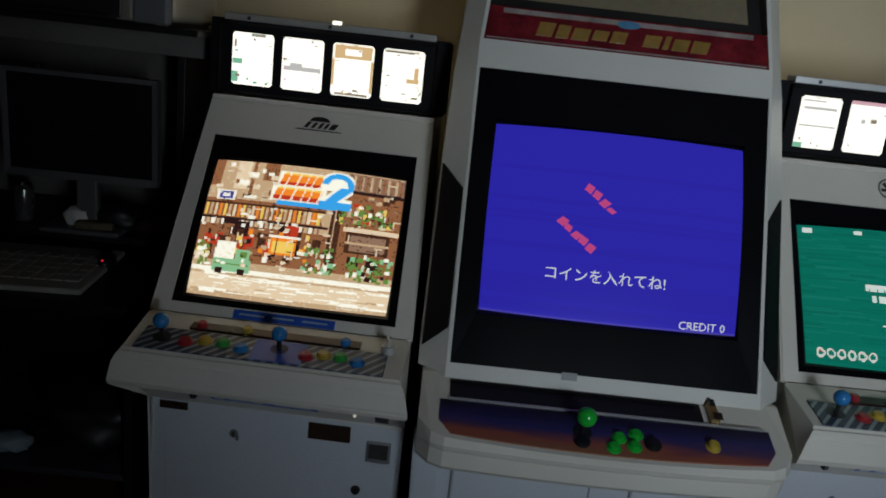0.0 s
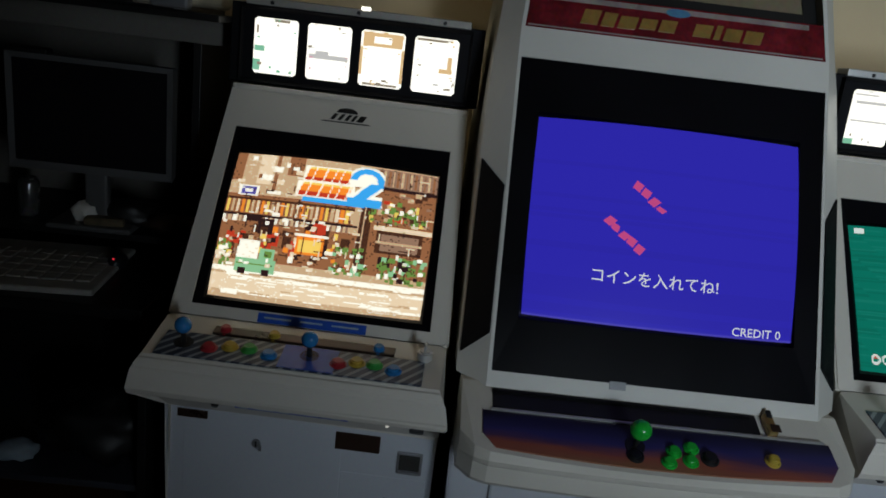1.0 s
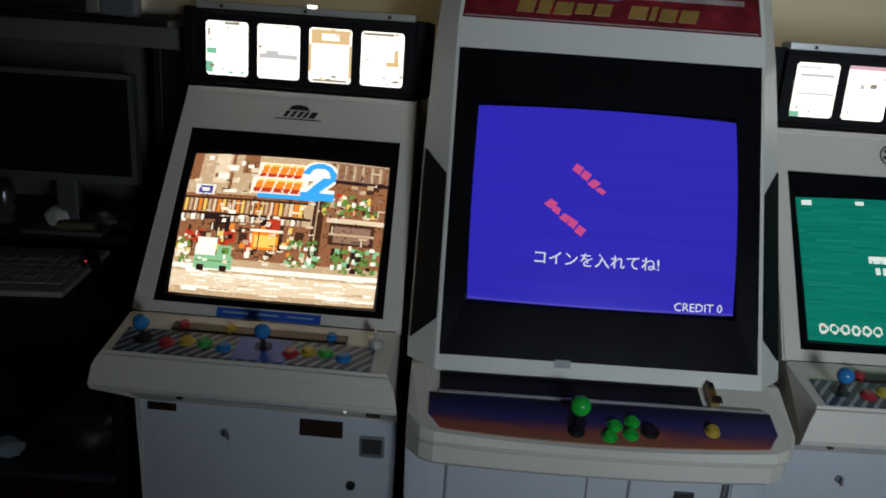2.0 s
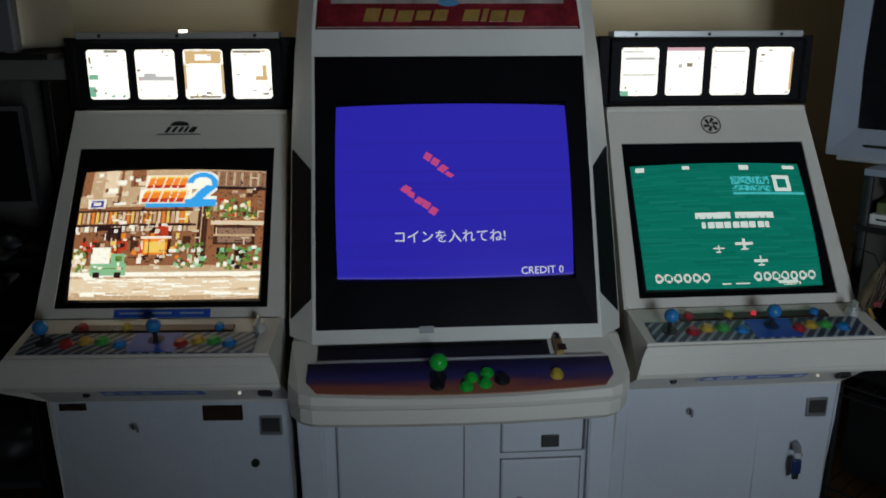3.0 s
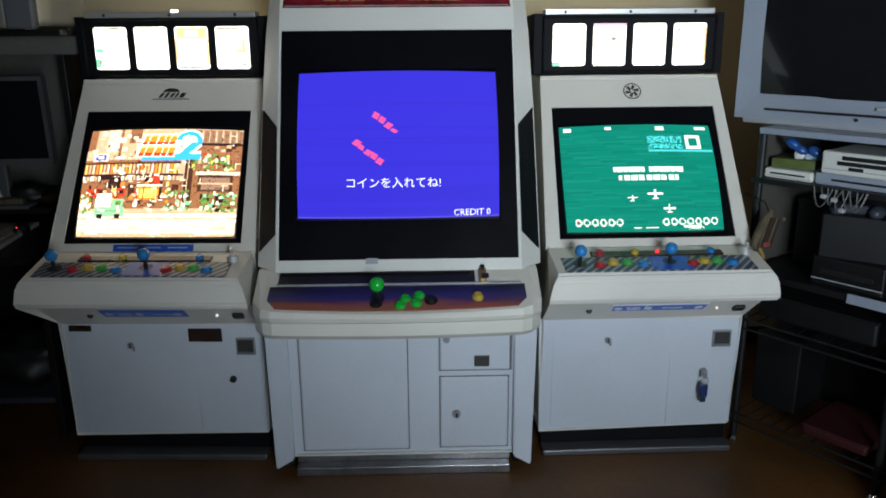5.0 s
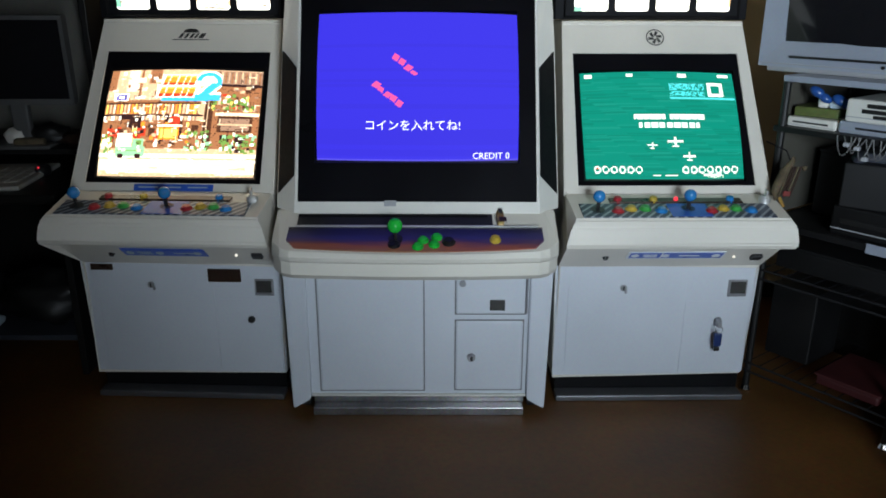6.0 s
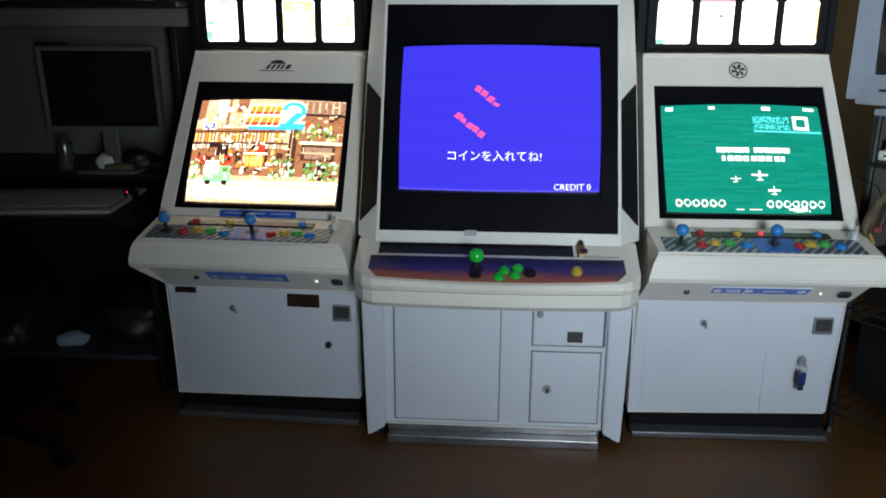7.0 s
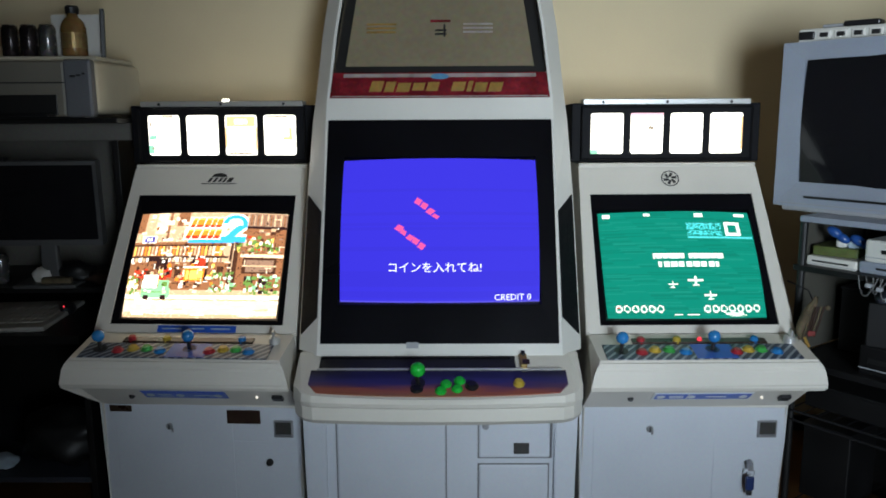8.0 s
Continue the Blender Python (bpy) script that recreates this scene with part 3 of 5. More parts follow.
def cream_cabinet(m, label, left):
    c = thing("arcade_cabinet", label, "arcade cabinet", m, "arcade cabinets in a row")
    prof = [(0.12, 0.075, 0.310), (0.115, 0.452, 0.318), (-0.025, 0.564, 0.318), (-0.064, 0.566, 0.322), (-0.080, 0.574, 0.328), (-0.087, 0.588, 0.329), (-0.085, 0.638, 0.318), (-0.074, 0.6595, 0.303),
            (0.089, 0.690, 0.308), (0.42, 1.172, 0.290), (0.80, 1.172, 0.290), (0.80, 0.075, 0.310)]
    bm = shell(prof, skip=(8,))
    es = [e for e in bm.edges if e.calc_length() > 0.3 and len(e.link_faces) == 2 and e.calc_face_angle(0) > 0.25]
    bmesh.ops.bevel(bm, geom=es, offset=0.006, segments=2, affect="EDGES")
    # the lower front gets the white tinted for daylight
    for f in bm.faces:
        if f.calc_center_median().z < 0.45 and abs(f.normal.y) > 0.9:
            f.material_index = 1
    part("body", bm, [CREAM, COOLWHITE], c)
    hb, ht = 0.268, 0.261
    tb, tt = -0.026, FACE.len + 0.108
    outer = [(-0.312, tb), (0.312, tb), (0.290, tt), (-0.290, tt)]
    inner = [(-hb, 0), (hb, 0), (ht, FACE.len), (-ht, FACE.len)]
    part("monitor_surround", ring(FACE, outer, inner, 0.0, 0.0), CREAM, c)
    hole = [(-0.247, 0.018), (0.247, 0.018), (0.245, 0.391), (-0.245, 0.391)]
    part("bezel", ring(FACE, [(s * 0.998, t) for s, t in inner], hole, -0.004, -0.009), BEZEL, c, "black inner bezel round the screen")
    part("screen_mask", bx(-0.28, 0.28, -0.012, 0.45, -0.06, -0.045, m=FACE.seat(0, 0)), INK, c)
    if left:
        SCREEN.picture("screen", street_colour(3), 168, 124, STREET, c, "lit screen with a brown street scene")
    else:
        SCREEN.picture("screen", sea_colour(5), 140, 104, SEA, c, "lit screen with a green sea and white shapes")
    place = lambda s0, t0: (lambda x, y: SCREEN(s0 + x / SCREEN.w, t0 + y / SCREEN.h, 0.002))
    lettering("CREDIT 0", 0.016 if left else 0.012, place(0.82, 0.012), STREET[7], c, label="white words on the screen")
    # lit card box
    box = part("marquee_box", bx(-0.31, 0.31, -0.0, MARQUEE.len, -0.2, -0.004, 0.003, m=MARQUEE.seat(0, 0)), MATT, c, "black light box with four lit cards")
    fr = [(-0.281, 0.004), (0.281, 0.004), (0.281, MARQUEE.len - 0.008), (-0.281, MARQUEE.len - 0.008)]
    part("card_frame", ring(MARQUEE, fr, [(-0.276, 0.012), (0.276, 0.012), (0.276, MARQUEE.len - 0.016), (-0.276, MARQUEE.len - 0.016)], 0.014, 0.006), MATT, box)
    part("backing", bx(-0.276, 0.276, 0.012, MARQUEE.len - 0.016, 0.0, 0.004, m=MARQUEE.seat(0, 0)), MATT, box)
    art = [[(0, 0.05, 0.16, 0.25, 1), (0.02, 0.4, 0.25, 0.5, 1), (0.45, 0.94, 0.8, 0.99, 4), (0.05, 0.72, 0.1, 0.86, 4), (0.1, 0.15, 0.2, 0.2, 4)],
           [(0.05, 0.38, 0.95, 0.46, 2), (0.2, 0.46, 0.5, 0.52, 2)],
           [(0.05, 0.72, 0.95, 0.97, 3), (0.3, 0.78, 0.7, 0.9, 0), (0, 0.2, 0.06, 0.7, 3), (0.94, 0.1, 1, 0.7, 3), (0.1, 0.02, 0.9, 0.06, 4)],
           [(0.05, 0.93, 0.75, 0.975, 4), (0.78, 0.4, 0.88, 0.68, 3), (0.6, 0.38, 0.9, 0.46, 3), (0.5, 0.15, 0.62, 0.18, 2), (0.75, 0.08, 0.9, 0.11, 4)]] if left else \
          [[(0, 0, 0.22, 0.1, 1), (0.05, 0.42, 0.95, 0.45, 2), (0.1, 0.75, 0.9, 0.8, 2), (0.05, 0.9, 0.6, 0.93, 2)],
           [(0.32, 0.58, 0.42, 0.66, 2), (0.55, 0.6, 0.7, 0.68, 4), (0.0, 0.93, 1, 1, 5)], [(0.1, 0.9, 0.9, 0.93, 2)], [(0.94, 0.1, 1, 0.9, 3)]]
    rnd = random.Random(21 if left else 22)
    INKS = ((1, 1, 4), (2, 4, 5), (3, 3, 4), (3, 4, 4))
    for k in range(4):
        bm = bmesh.new()
        for _ in range(16 if left else 5):
            a, b = rnd.choice(((rnd.uniform(0.01, 0.12), rnd.uniform(0.02, 0.9)), (rnd.uniform(0.84, 0.95), rnd.uniform(0.02, 0.9)), (rnd.uniform(0.05, 0.9), rnd.uniform(0.86, 0.97)), (rnd.uniform(0.05, 0.9), rnd.uniform(0.02, 0.1))))
            art[k].append((a, b, min(0.99, a + rnd.uniform(0.02, 0.12)), min(0.99, b + rnd.uniform(0.01, 0.05)), rnd.choice(INKS[k] if left else (2, 4))))
        page(bm, MARQUEE, -0.249 + 0.1306 * k, 0.026, 0.107, 0.132, art[k], 0.0055)
        part("card", bm, PAGE, box, "lit translucent game card")
    part("top_strip", bx(-0.274, 0.274, MARQUEE.len - 0.004, MARQUEE.len + 0.014, -0.05, 0.004, 0.002, m=MARQUEE.seat(0, 0)), DULLALU if left else ALU, box, "thin strip along the box top")
    for s in (-0.21, 0.0, 0.21):
        part("screw", cyl(0.005, 0.003, MARQUEE.seat(s, MARQUEE.len + 0.004, 0.002), 10), BLACK, box)
    # hidden emitter added behind the box to brighten the wall above it
    part("wall_glow_strip", bx(-0.24, 0.24, MARQUEE.len - 0.03, MARQUEE.len - 0.012, -0.206, -0.201, m=MARQUEE.seat(0, 0)), WALLGLOW, box, "unseen glowing strip behind the light box, added to light the wall")
    if left:
        part("light_leak", bx(0.006, 0.028, MARQUEE.len + 0.012, MARQUEE.len + 0.020, 0.0, 0.005, m=MARQUEE.seat(0, 0)), LEAK, box, "bright slit of light from the tube")
    part("shelf_edge", bx(-0.290, 0.290, FACE.len + 0.100, FACE.len + 0.114, -0.03, 0.004, 0.003, m=FACE.seat(0, 0)), CREAM, c)
    # emblem
    if left:
        bm = bmesh.new()
        f = lambda s, t: FACE(s, FACE.len + 0.04 + t, 0.002)
        for k in range(10):
            a0, a1 = -1 + 0.2 * k, -0.8 + 0.2 * k
            quad(bm, f(0.026 * a0, 0.026), f(0.026 * a1, 0.026), f(0.026 * a1, 0.028 + 0.012 * math.sqrt(max(0, 1 - a1 * a1))), f(0.026 * a0, 0.028 + 0.012 * math.sqrt(max(0, 1 - a0 * a0))))
        bars = []
        for a, b in ((-0.040, -0.030), (-0.022, -0.013), (-0.005, 0.004), (0.010, 0.018), (0.024, 0.040)):
            bars.append((f(a, 0.006), f(b, 0.006), f(b + 0.010, 0.023), f(a + 0.010, 0.023)))
        bars.append((f(-0.062, -0.001), f(0.062, -0.001), f(0.055, 0.002), f(-0.055, 0.002)))
        bmesh.ops.remove_doubles(bm, verts=bm.verts, dist=1e-5)
        em = part("emblem", bm, INK, c, "black printed mountain-shaped emblem")
        for p in bars:
            bm = bmesh.new()
            quad(bm, *p)
            part("print_bar", bm, INK, em)
    else:
        bm = bmesh.new()
        g = lambda r, a: FACE(0.004 + r * math.cos(a), FACE.len + 0.055 + r * math.sin(a), 0.0015)
        for k in range(32):
            a0, a1 = 2 * math.pi * k / 32, 2 * math.pi * (k + 1) / 32
            quad(bm, g(0.0255, a0), g(0.0255, a1), g(0.029, a1), g(0.029, a0))
        bmesh.ops.remove_doubles(bm, verts=bm.verts, dist=1e-5)
        em = part("emblem", bm, INK, c, "round black printed emblem")
        for k in range(6):
            a0 = 2 * math.pi * k / 6 + 0.3
            bm = bmesh.new()
            quad(bm, g(0.004, a0), g(0.021, a0 - 0.35), g(0.023, a0 + 0.1), g(0.009, a0 + 0.7))
            part("print_petal", bm, INK, em)
    # control panel
    part("panel_sheet", bx(-0.282, 0.266, 0.05, 0.138, 0.0, 0.0035, 0.0015, m=DECK.seat(0, 0)), STRIPE, c, "slate sheet with slanting pale stripes")
    part("panel_inlay", bx(-0.03, 0.085, 0.053, 0.135, 0.0035, 0.0045, m=DECK.seat(0, 0)), STICKER, c, "blue middle inlay")
    for xs, mats in (((-0.178, -0.138, -0.098, -0.054), (RED, YELLOW, GREEN, BLUE)), ((0.09, 0.127, 0.164, 0.204), (RED, YELLOW, GREEN, BLUE))):
        for k, (s, bt) in enumerate(zip(xs, mats)):
            button(c, DECK, s, 0.088 + (0.012 if k in (1, 2) else 0), bt)
    joystick(c, DECK, -0.234, 0.098, BLUE, 0.0175, 0.045, "glossy blue joystick ball")
    joystick(c, DECK, 0.027, 0.104, BLUE, 0.0175, 0.045, "glossy blue joystick ball")
    part("start_strip", bx(-0.19, 0.20, 0.143, 0.172, 0.0, 0.006, 0.002, m=DECK.seat(0, 0)), BROWN, c, "dark strip of start buttons")
    for s, bt in ((-0.165, RED), (-0.06, YELLOW), (0.165, BLUE)):
        button(c, DECK, s, 0.158, bt, 0.012, 0.014)
    part("lamp", cyl(0.007, 0.008, DECK.seat(0.006, 0.158, 0.006), 14, 0.005), LED, c, "small lit indicator lamp")
    part("panel_lock", cyl(0.018, 0.024, DECK.seat(0.264, 0.150, 0.0), 20, 0.015, 0.004), ALU, c, "chrome lock with a key in it")
    part("key", bx(-0.003, 0.003, -0.012, 0.006, 0.02, 0.042, 0.001, m=DECK.seat(0.264, 0.150)), ALU, c)
    if left:
        st = part("label_strip", bx(-0.114, 0.127, -0.0255, -0.004, 0.0005, 0.002, m=FACE.seat(0, 0)), STICKER, c, "blue printed label strip")
        for a, b in ((-0.10, -0.04), (-0.02, 0.03), (0.05, 0.11)):
            part("print_bar", bx(a, b, -0.016, -0.012, 0.002, 0.0026, m=FACE.seat(0, 0)), ICE, st)
    # underside label, knobs and lamp
    la, lb = (-0.14, 0.112) if left else (-0.125, 0.165)
    st = part("under_label", bx(la, lb, 0.081, 0.137, 0.001, 0.003, m=UNDER.seat(0, 0)), STICKER if left else STICKER_W, c, "blue printed label under the control panel")
    part("print_bar", bx(la + 0.007, la + 0.1, 0.088, 0.130, 0.003, 0.004, m=UNDER.seat(0, 0)), STICKER, st)
    part("print_bar", bx(la + 0.105, lb - 0.005, 0.088, 0.130, 0.003, 0.004, m=UNDER.seat(0, 0)), STICKER, st)
    for p in (la + 0.023, la + 0.113, lb - 0.025):
        part("print_dot", cyl(0.012, 0.0012, UNDER.seat(p, 0.109, 0.004), 16), ICE if left else STICKER_W, st)
    for a, b, z in ((0.045, 0.088, 0.112), (0.155, 0.215, 0.106), (0.05, 0.09, 0.098)):
        part("print_bar", bx(la + a, la + b, z, z + 0.006, 0.004, 0.0048, m=UNDER.seat(0, 0)), ICE if left else STICKER_W, st)
    part("lamp", ball(0.0045, UNDER.seat(0.2, 0.095, 0.003)), BULB, c, "small white lamp")
    part("knob", cyl(0.01, 0.008, UNDER.seat(-0.185, 0.085, 0.0), 14, 0.006), BLACK, c)
    part("knob", bx(-0.016, 0.016, -0.014, 0.014, 0.0, 0.012, 0.003, m=UNDER.seat(0.265, 0.1)), BLACK, c)
    # lower doors
    d = part("service_door", bx(-0.278, 0.095, 0.1155, 0.14, 0.086, 0.418, 0.0014), COOLWHITE, c)
    part("lock", cyl(0.010, 0.009, pose(-0.105, 0.1185, 0.381, 90), 18, 0.011, 0.002), STEEL, d, "round metal lock")
    part("keyhole", bx(-0.107, -0.103, 0.108, 0.111, 0.374, 0.388), INK, d)
    part("hasp", bx(-0.1, -0.093, 0.112, 0.1185, 0.362, 0.376, 0.001), STEEL, d)
    d = part("coin_door", bx(0.0965, 0.298, 0.1157, 0.14, 0.086, 0.335, 0.001), COOLWHITE, c)
    part("lock", cyl(0.012, 0.012, pose(0.208, 0.1165, 0.268, 90), 18, 0.010, 0.002), INK if left else STEEL, d, "round lock")
    rt = part("coin_return", bx(0.226, 0.286, 0.109, 0.14, 0.351, 0.407, 0.003), STEEL, c, "metal coin return with a dark mouth")
    part("mouth", bx(0.232, 0.28, 0.107, 0.112, 0.363, 0.402, 0.001), MOUTH, rt)
    part("flap", bx(0.232, 0.28, 0.104, 0.109, 0.354, 0.361, 0.001), STEEL, rt)
    if left:
        part("coin_slot_plate", bx(0.079, 0.184, 0.1115, 0.14, 0.394, 0.438, 0.002), BROWN, c, "dark brown coin slot plate")
        part("maker_plate", bx(-0.292, -0.222, 0.1115, 0.14, 0.428, 0.448, 0.001), BROWN, c, "small dark maker plate")
    part("plinth", bx(-0.304, 0.304, 0.135, 0.78, 0.012, 0.077, 0.002), PLINTH, c, "black recessed plinth")
    part("kick_rail", bx(-0.306, 0.304, 0.078, 0.135, 0.0, 0.02, 0.004), RAIL, c, "low metal rail at the foot")
    return c


cream_cabinet(pose(-0.7475, 0.0212, 0, 0, 0, -2.57), "cream arcade cabinet showing a brown street scene", True)
cream_cabinet(pose(0.7495, 0.0047, 0, 0, 0, 0.85), "cream arcade cabinet showing a green sea scene", False)


def key_fob():
    k = thing("key_bunch", "small keys with a blue fob hanging from a cabinet lock", "keys", pose(0.948, 0.088, 0.27))
    part("key", bx(-0.007, 0.007, -0.005, 0.02, -0.012, 0.01, 0.002), STEEL, k)
    part("split_ring", tube([(0.012 * math.cos(a * 0.5), -0.002, -0.018 + 0.012 * math.sin(a * 0.5)) for a in range(14)], 0.0016, 6), STEEL, k)
    part("fob", bx(-0.014, 0.012, -0.008, 0.004, -0.075, -0.03, 0.005), NAVY, k, "dark blue fob")
    part("fob_tip", bx(-0.01, 0.008, -0.006, 0.003, -0.092, -0.076, 0.003), INK, k)


key_fob()


# ---- the white middle cabinet ----
CF = Slope(0.0, 0.697, 0.273, 1.321)
SLANT = Matrix(((1, 0.28, 0, 0), (0, 1, 0, 0), (0, 0, 1, 0), (0, 0, 0, 1)))
CDECK = Slope(-0.178, 0.592, 0.0, 0.663)
CSCREEN = Tube(CF, 0.588, 0.112, 0.444, -0.010)
SCR_BLUE = [glow("raster_blue", (0.05, 0.038, 0.86), 1.0), glow("raster_blue_dim", (0.048, 0.036, 0.82), 1.0), glow("raster_edge", (0.12, 0.1, 0.9), 1.0)]
SCR_TEXT = glow("raster_white", (1.1, 1.15, 1.2), 1.3)
SCR_PINK = glow("raster_pink", (1.0, 0.12, 0.42), 1.1)


def white_cabinet():
    c = thing("arcade_cabinet", "tall white arcade cabinet with a large blue screen", "arcade cabinet", pose(0, 0, 0), "arcade cabinets in a row")
    # upper housing: front rails, slanting facets and sides at several heights
    lv = [(0.660, 0.343, 0.351, 0.412), (0.6905, 0.343, 0.351, 0.413), (1.10, 0.343, 0.350, 0.408), (1.321, 0.343, 0.350, 0.400), (1.387, 0.341, 0.349, 0.394), (1.467, 0.334, 0.343, 0.388),
          (1.60, 0.324, 0.333, 0.380), (1.70, 0.311, 0.320, 0.368), (1.80, 0.290, 0.300, 0.348), (1.86, 0.24, 0.26, 0.30)]
    yf = lambda z: (z - 0.697) * 0.4375
    bm = bmesh.new()
    rows = []
    for z, a, b, w in lv:
        y = yf(z)
        rows.append([(-w, 0.86, z), (-w, y + 0.062, z), (-b, y, z), (-a, y, z), (a, y, z), (b, y, z), (w, y + 0.062, z), (w, 0.86, z)])
    vs = [[bm.verts.new(p) for p in r] for r in rows]
    for k in range(len(vs) - 1):
        for j in range(7):
            if j == 3 and k in (1, 2, 4, 5, 6, 7):
                continue
            bm.faces.new((vs[k][j], vs[k][j + 1], vs[k + 1][j + 1], vs[k + 1][j]))
        bm.faces.new((vs[k][7], vs[k][0], vs[k + 1][0], vs[k + 1][7]))
    bm.faces.new(vs[-1])
    bm.faces.new(vs[0][::-1])
    es = [e for e in bm.edges if len(e.link_faces) == 2 and e.calc_face_angle(0) > 0.4]
    bmesh.ops.bevel(bm, geom=es, offset=0.003, segments=2, affect="EDGES")
    part("housing", bm, WHITE, c)
    part("bezel", ring(CF, [(-0.3425, -0.007), (0.3425, -0.007), (0.3425, CF.len), (-0.3425, CF.len)], [(-0.296, 0.107), (0.296, 0.107), (0.292, 0.562), (-0.292, 0.562)], -0.003, -0.005), BEZEL, c, "wide glossy black bezel round the screen")
    part("screen_mask", bx(-0.33, 0.33, 0.05, 0.62, -0.06, -0.045, m=CF.seat(0, 0)), INK, c)
    rnd = random.Random(2)
    bands = [rnd.random() for _ in range(60)]
    CSCREEN.picture("screen", lambda u, v: 2 if v < 0.012 else (1 if 0.10 < v < 0.2 or bands[int(v * 59)] < 0.2 else 0), 24, 96, SCR_BLUE, c, "lit plain blue screen")
    put = lambda u0, v0: (lambda x, y: CSCREEN(u0 + x / CSCREEN.w, v0 + y / CSCREEN.h, 0.002))
    lettering("CREDIT 0", 0.026, put(0.865, 0.012), SCR_TEXT, c, label="white words on the screen")
    lettering("コインを入れてね!", 0.034, put(0.475, 0.205), SCR_TEXT, c, label="white words on the screen")
    # tumbling pink emblem, as two slanting rows of ragged marks
    ca, sa = math.cos(radians(-40)), math.sin(radians(-40))
    rnd = random.Random(6)
    for u0, v0, n in ((0.27, 0.50, 5), (0.37, 0.68, 4)):
        for k in range(n):
            bm = bmesh.new()
            h, lean = 0.042 + rnd.uniform(-0.01, 0.012), rnd.uniform(-0.012, 0.012)
            x0, y0, x1, y1 = 0.05 * k, rnd.uniform(-0.006, 0.006), 0.05 * k + 0.042, h
            p = [(u0 + (x * ca - y * sa) / 1.32, v0 + x * sa + y * ca) for x, y in ((x0, y0), (x1, y0 + 0.004), (x1 + lean, y1), (x0 + lean, y1 - 0.006))]
            quad(bm, *[CSCREEN(u, v, 0.002) for u, v in p])
            part("pink_mark", bm, SCR_PINK, c, "slanting pink mark on the screen")
    # speakers on the slanting facets
    for s in (-1, 1):
        p = []
        for k, z in ((1, 0.702), (0, 0.760), (0, 1.052), (1, 1.093)):
            b, w = 0.352 + (z - 0.697) * -0.003, 0.413 - (z - 0.697) * 0.012
            x, y = (b + 0.002, yf(z) + 0.002) if k == 0 else (w - 0.006, yf(z) + 0.054)
            p.append(Vector((s * (x + 0.002), y - 0.002, z)))
        bm = bmesh.new()
        q = [v + Vector((s * -0.012, 0.012, 0)) for v in p]
        quad(bm, *p)
        for a in range(4):
            quad(bm, p[a], p[(a + 1) % 4], q[(a + 1) % 4], q[a])
        part("speaker_grille", bm, SPEAKER, c, "black slanting speaker grille")
    # title strip and tinted header
    t1, t2, t3 = 0.754, 0.840, 1.190
    st = part("title_strip", bx(-0.345, 0.345, t1, t2, -0.012, -0.002, m=CF.seat(0, 0)), CRIMSON, c, "crimson title strip with ochre lettering shapes")
    rnd = random.Random(8)
    x = -0.215
    for w in (0.038, 0.03, 0.04, 0.036, 0.036, 0, 0.04, 0.014, 0.038, 0.04):
        if w:
            part("letter_shape", bx(0, w, -0.015 + rnd.uniform(-0.003, 0.002), 0.015 + rnd.uniform(-0.004, 0.004), -0.002, -0.0005, 0.0006, m=CF.seat(x, t1 + 0.038) @ SLANT), OCHRE, st)
        x += (w or 0.026) + 0.008
    part("top_stripe", bx(-0.30, 0.30, t2 - 0.016, t2 - 0.004, -0.002, -0.001, m=CF.seat(0, 0)), PRINTWHITE, st)
    part("badge", cyl(0.02, 0.001, CF.seat(0, t2 - 0.014, -0.001) @ Matrix.Diagonal((1.4, 0.5, 1, 1)), 20), PRINTBLUE, st, "small blue oval badge")
    part("lower_stripe", bx(-0.335, 0.335, t1 + 0.004, t1 + 0.007, -0.002, -0.001, m=CF.seat(0, 0)), PRINTWHITE, st)
    part("side_print", bx(-0.33, -0.24, t1 + 0.012, t2 - 0.02, -0.002, -0.0012, m=CF.seat(0, 0)), CRIMSON, st)
    # header panel tapers towards the top
    bm = bmesh.new()
    lo, hi = (0.334, t2 + 0.004), (0.289, t3 + 0.02)
    quad(bm, CF(-lo[0], lo[1], -0.03), CF(lo[0], lo[1], -0.03), CF(hi[0], hi[1], -0.03), CF(-hi[0], hi[1], -0.03))
    for sgn in (-1, 1):
        quad(bm, CF(sgn * lo[0], lo[1], -0.03), CF(sgn * hi[0], hi[1], -0.03), CF(sgn * hi[0], hi[1], 0.0), CF(sgn * lo[0], lo[1], 0.0))
    hd = part("header_panel", bm, ACRYLIC, c, "tinted brown header panel with faint print")
    bm = bmesh.new()
    for sgn in (-1, 1):
        a, b = sgn * (lo[0] - 0.032), sgn * (hi[0] - 0.03)
        quad(bm, CF(sgn * lo[0], lo[1], -0.027), CF(a, lo[1], -0.027), CF(b, hi[1], -0.027), CF(sgn * hi[0], hi[1], -0.027))
    quad(bm, CF(-lo[0] + 0.032, lo[1], -0.027), CF(lo[0] - 0.032, lo[1], -0.027), CF(lo[0] - 0.036, lo[1] + 0.03, -0.027), CF(-lo[0] + 0.036, lo[1] + 0.03, -0.027))
    part("header_border", bm, INK, hd, "dark border inside the header")
    for s0 in (-0.235, 0.075):
        for k in range(3):
            part("print_line", bx(s0, s0 + 0.095, t2 + 0.180 - 0.014 * k, t2 + 0.186 - 0.014 * k, -0.03, -0.0285, m=CF.seat(0, 0)), OCHRE if s0 < 0 else PRINTWHITE, hd)
    part("print_line", bx(-0.03, 0.035, t2 + 0.190, t2 + 0.198, -0.03, -0.0285, m=CF.seat(0, 0)), CRIMSON, hd)
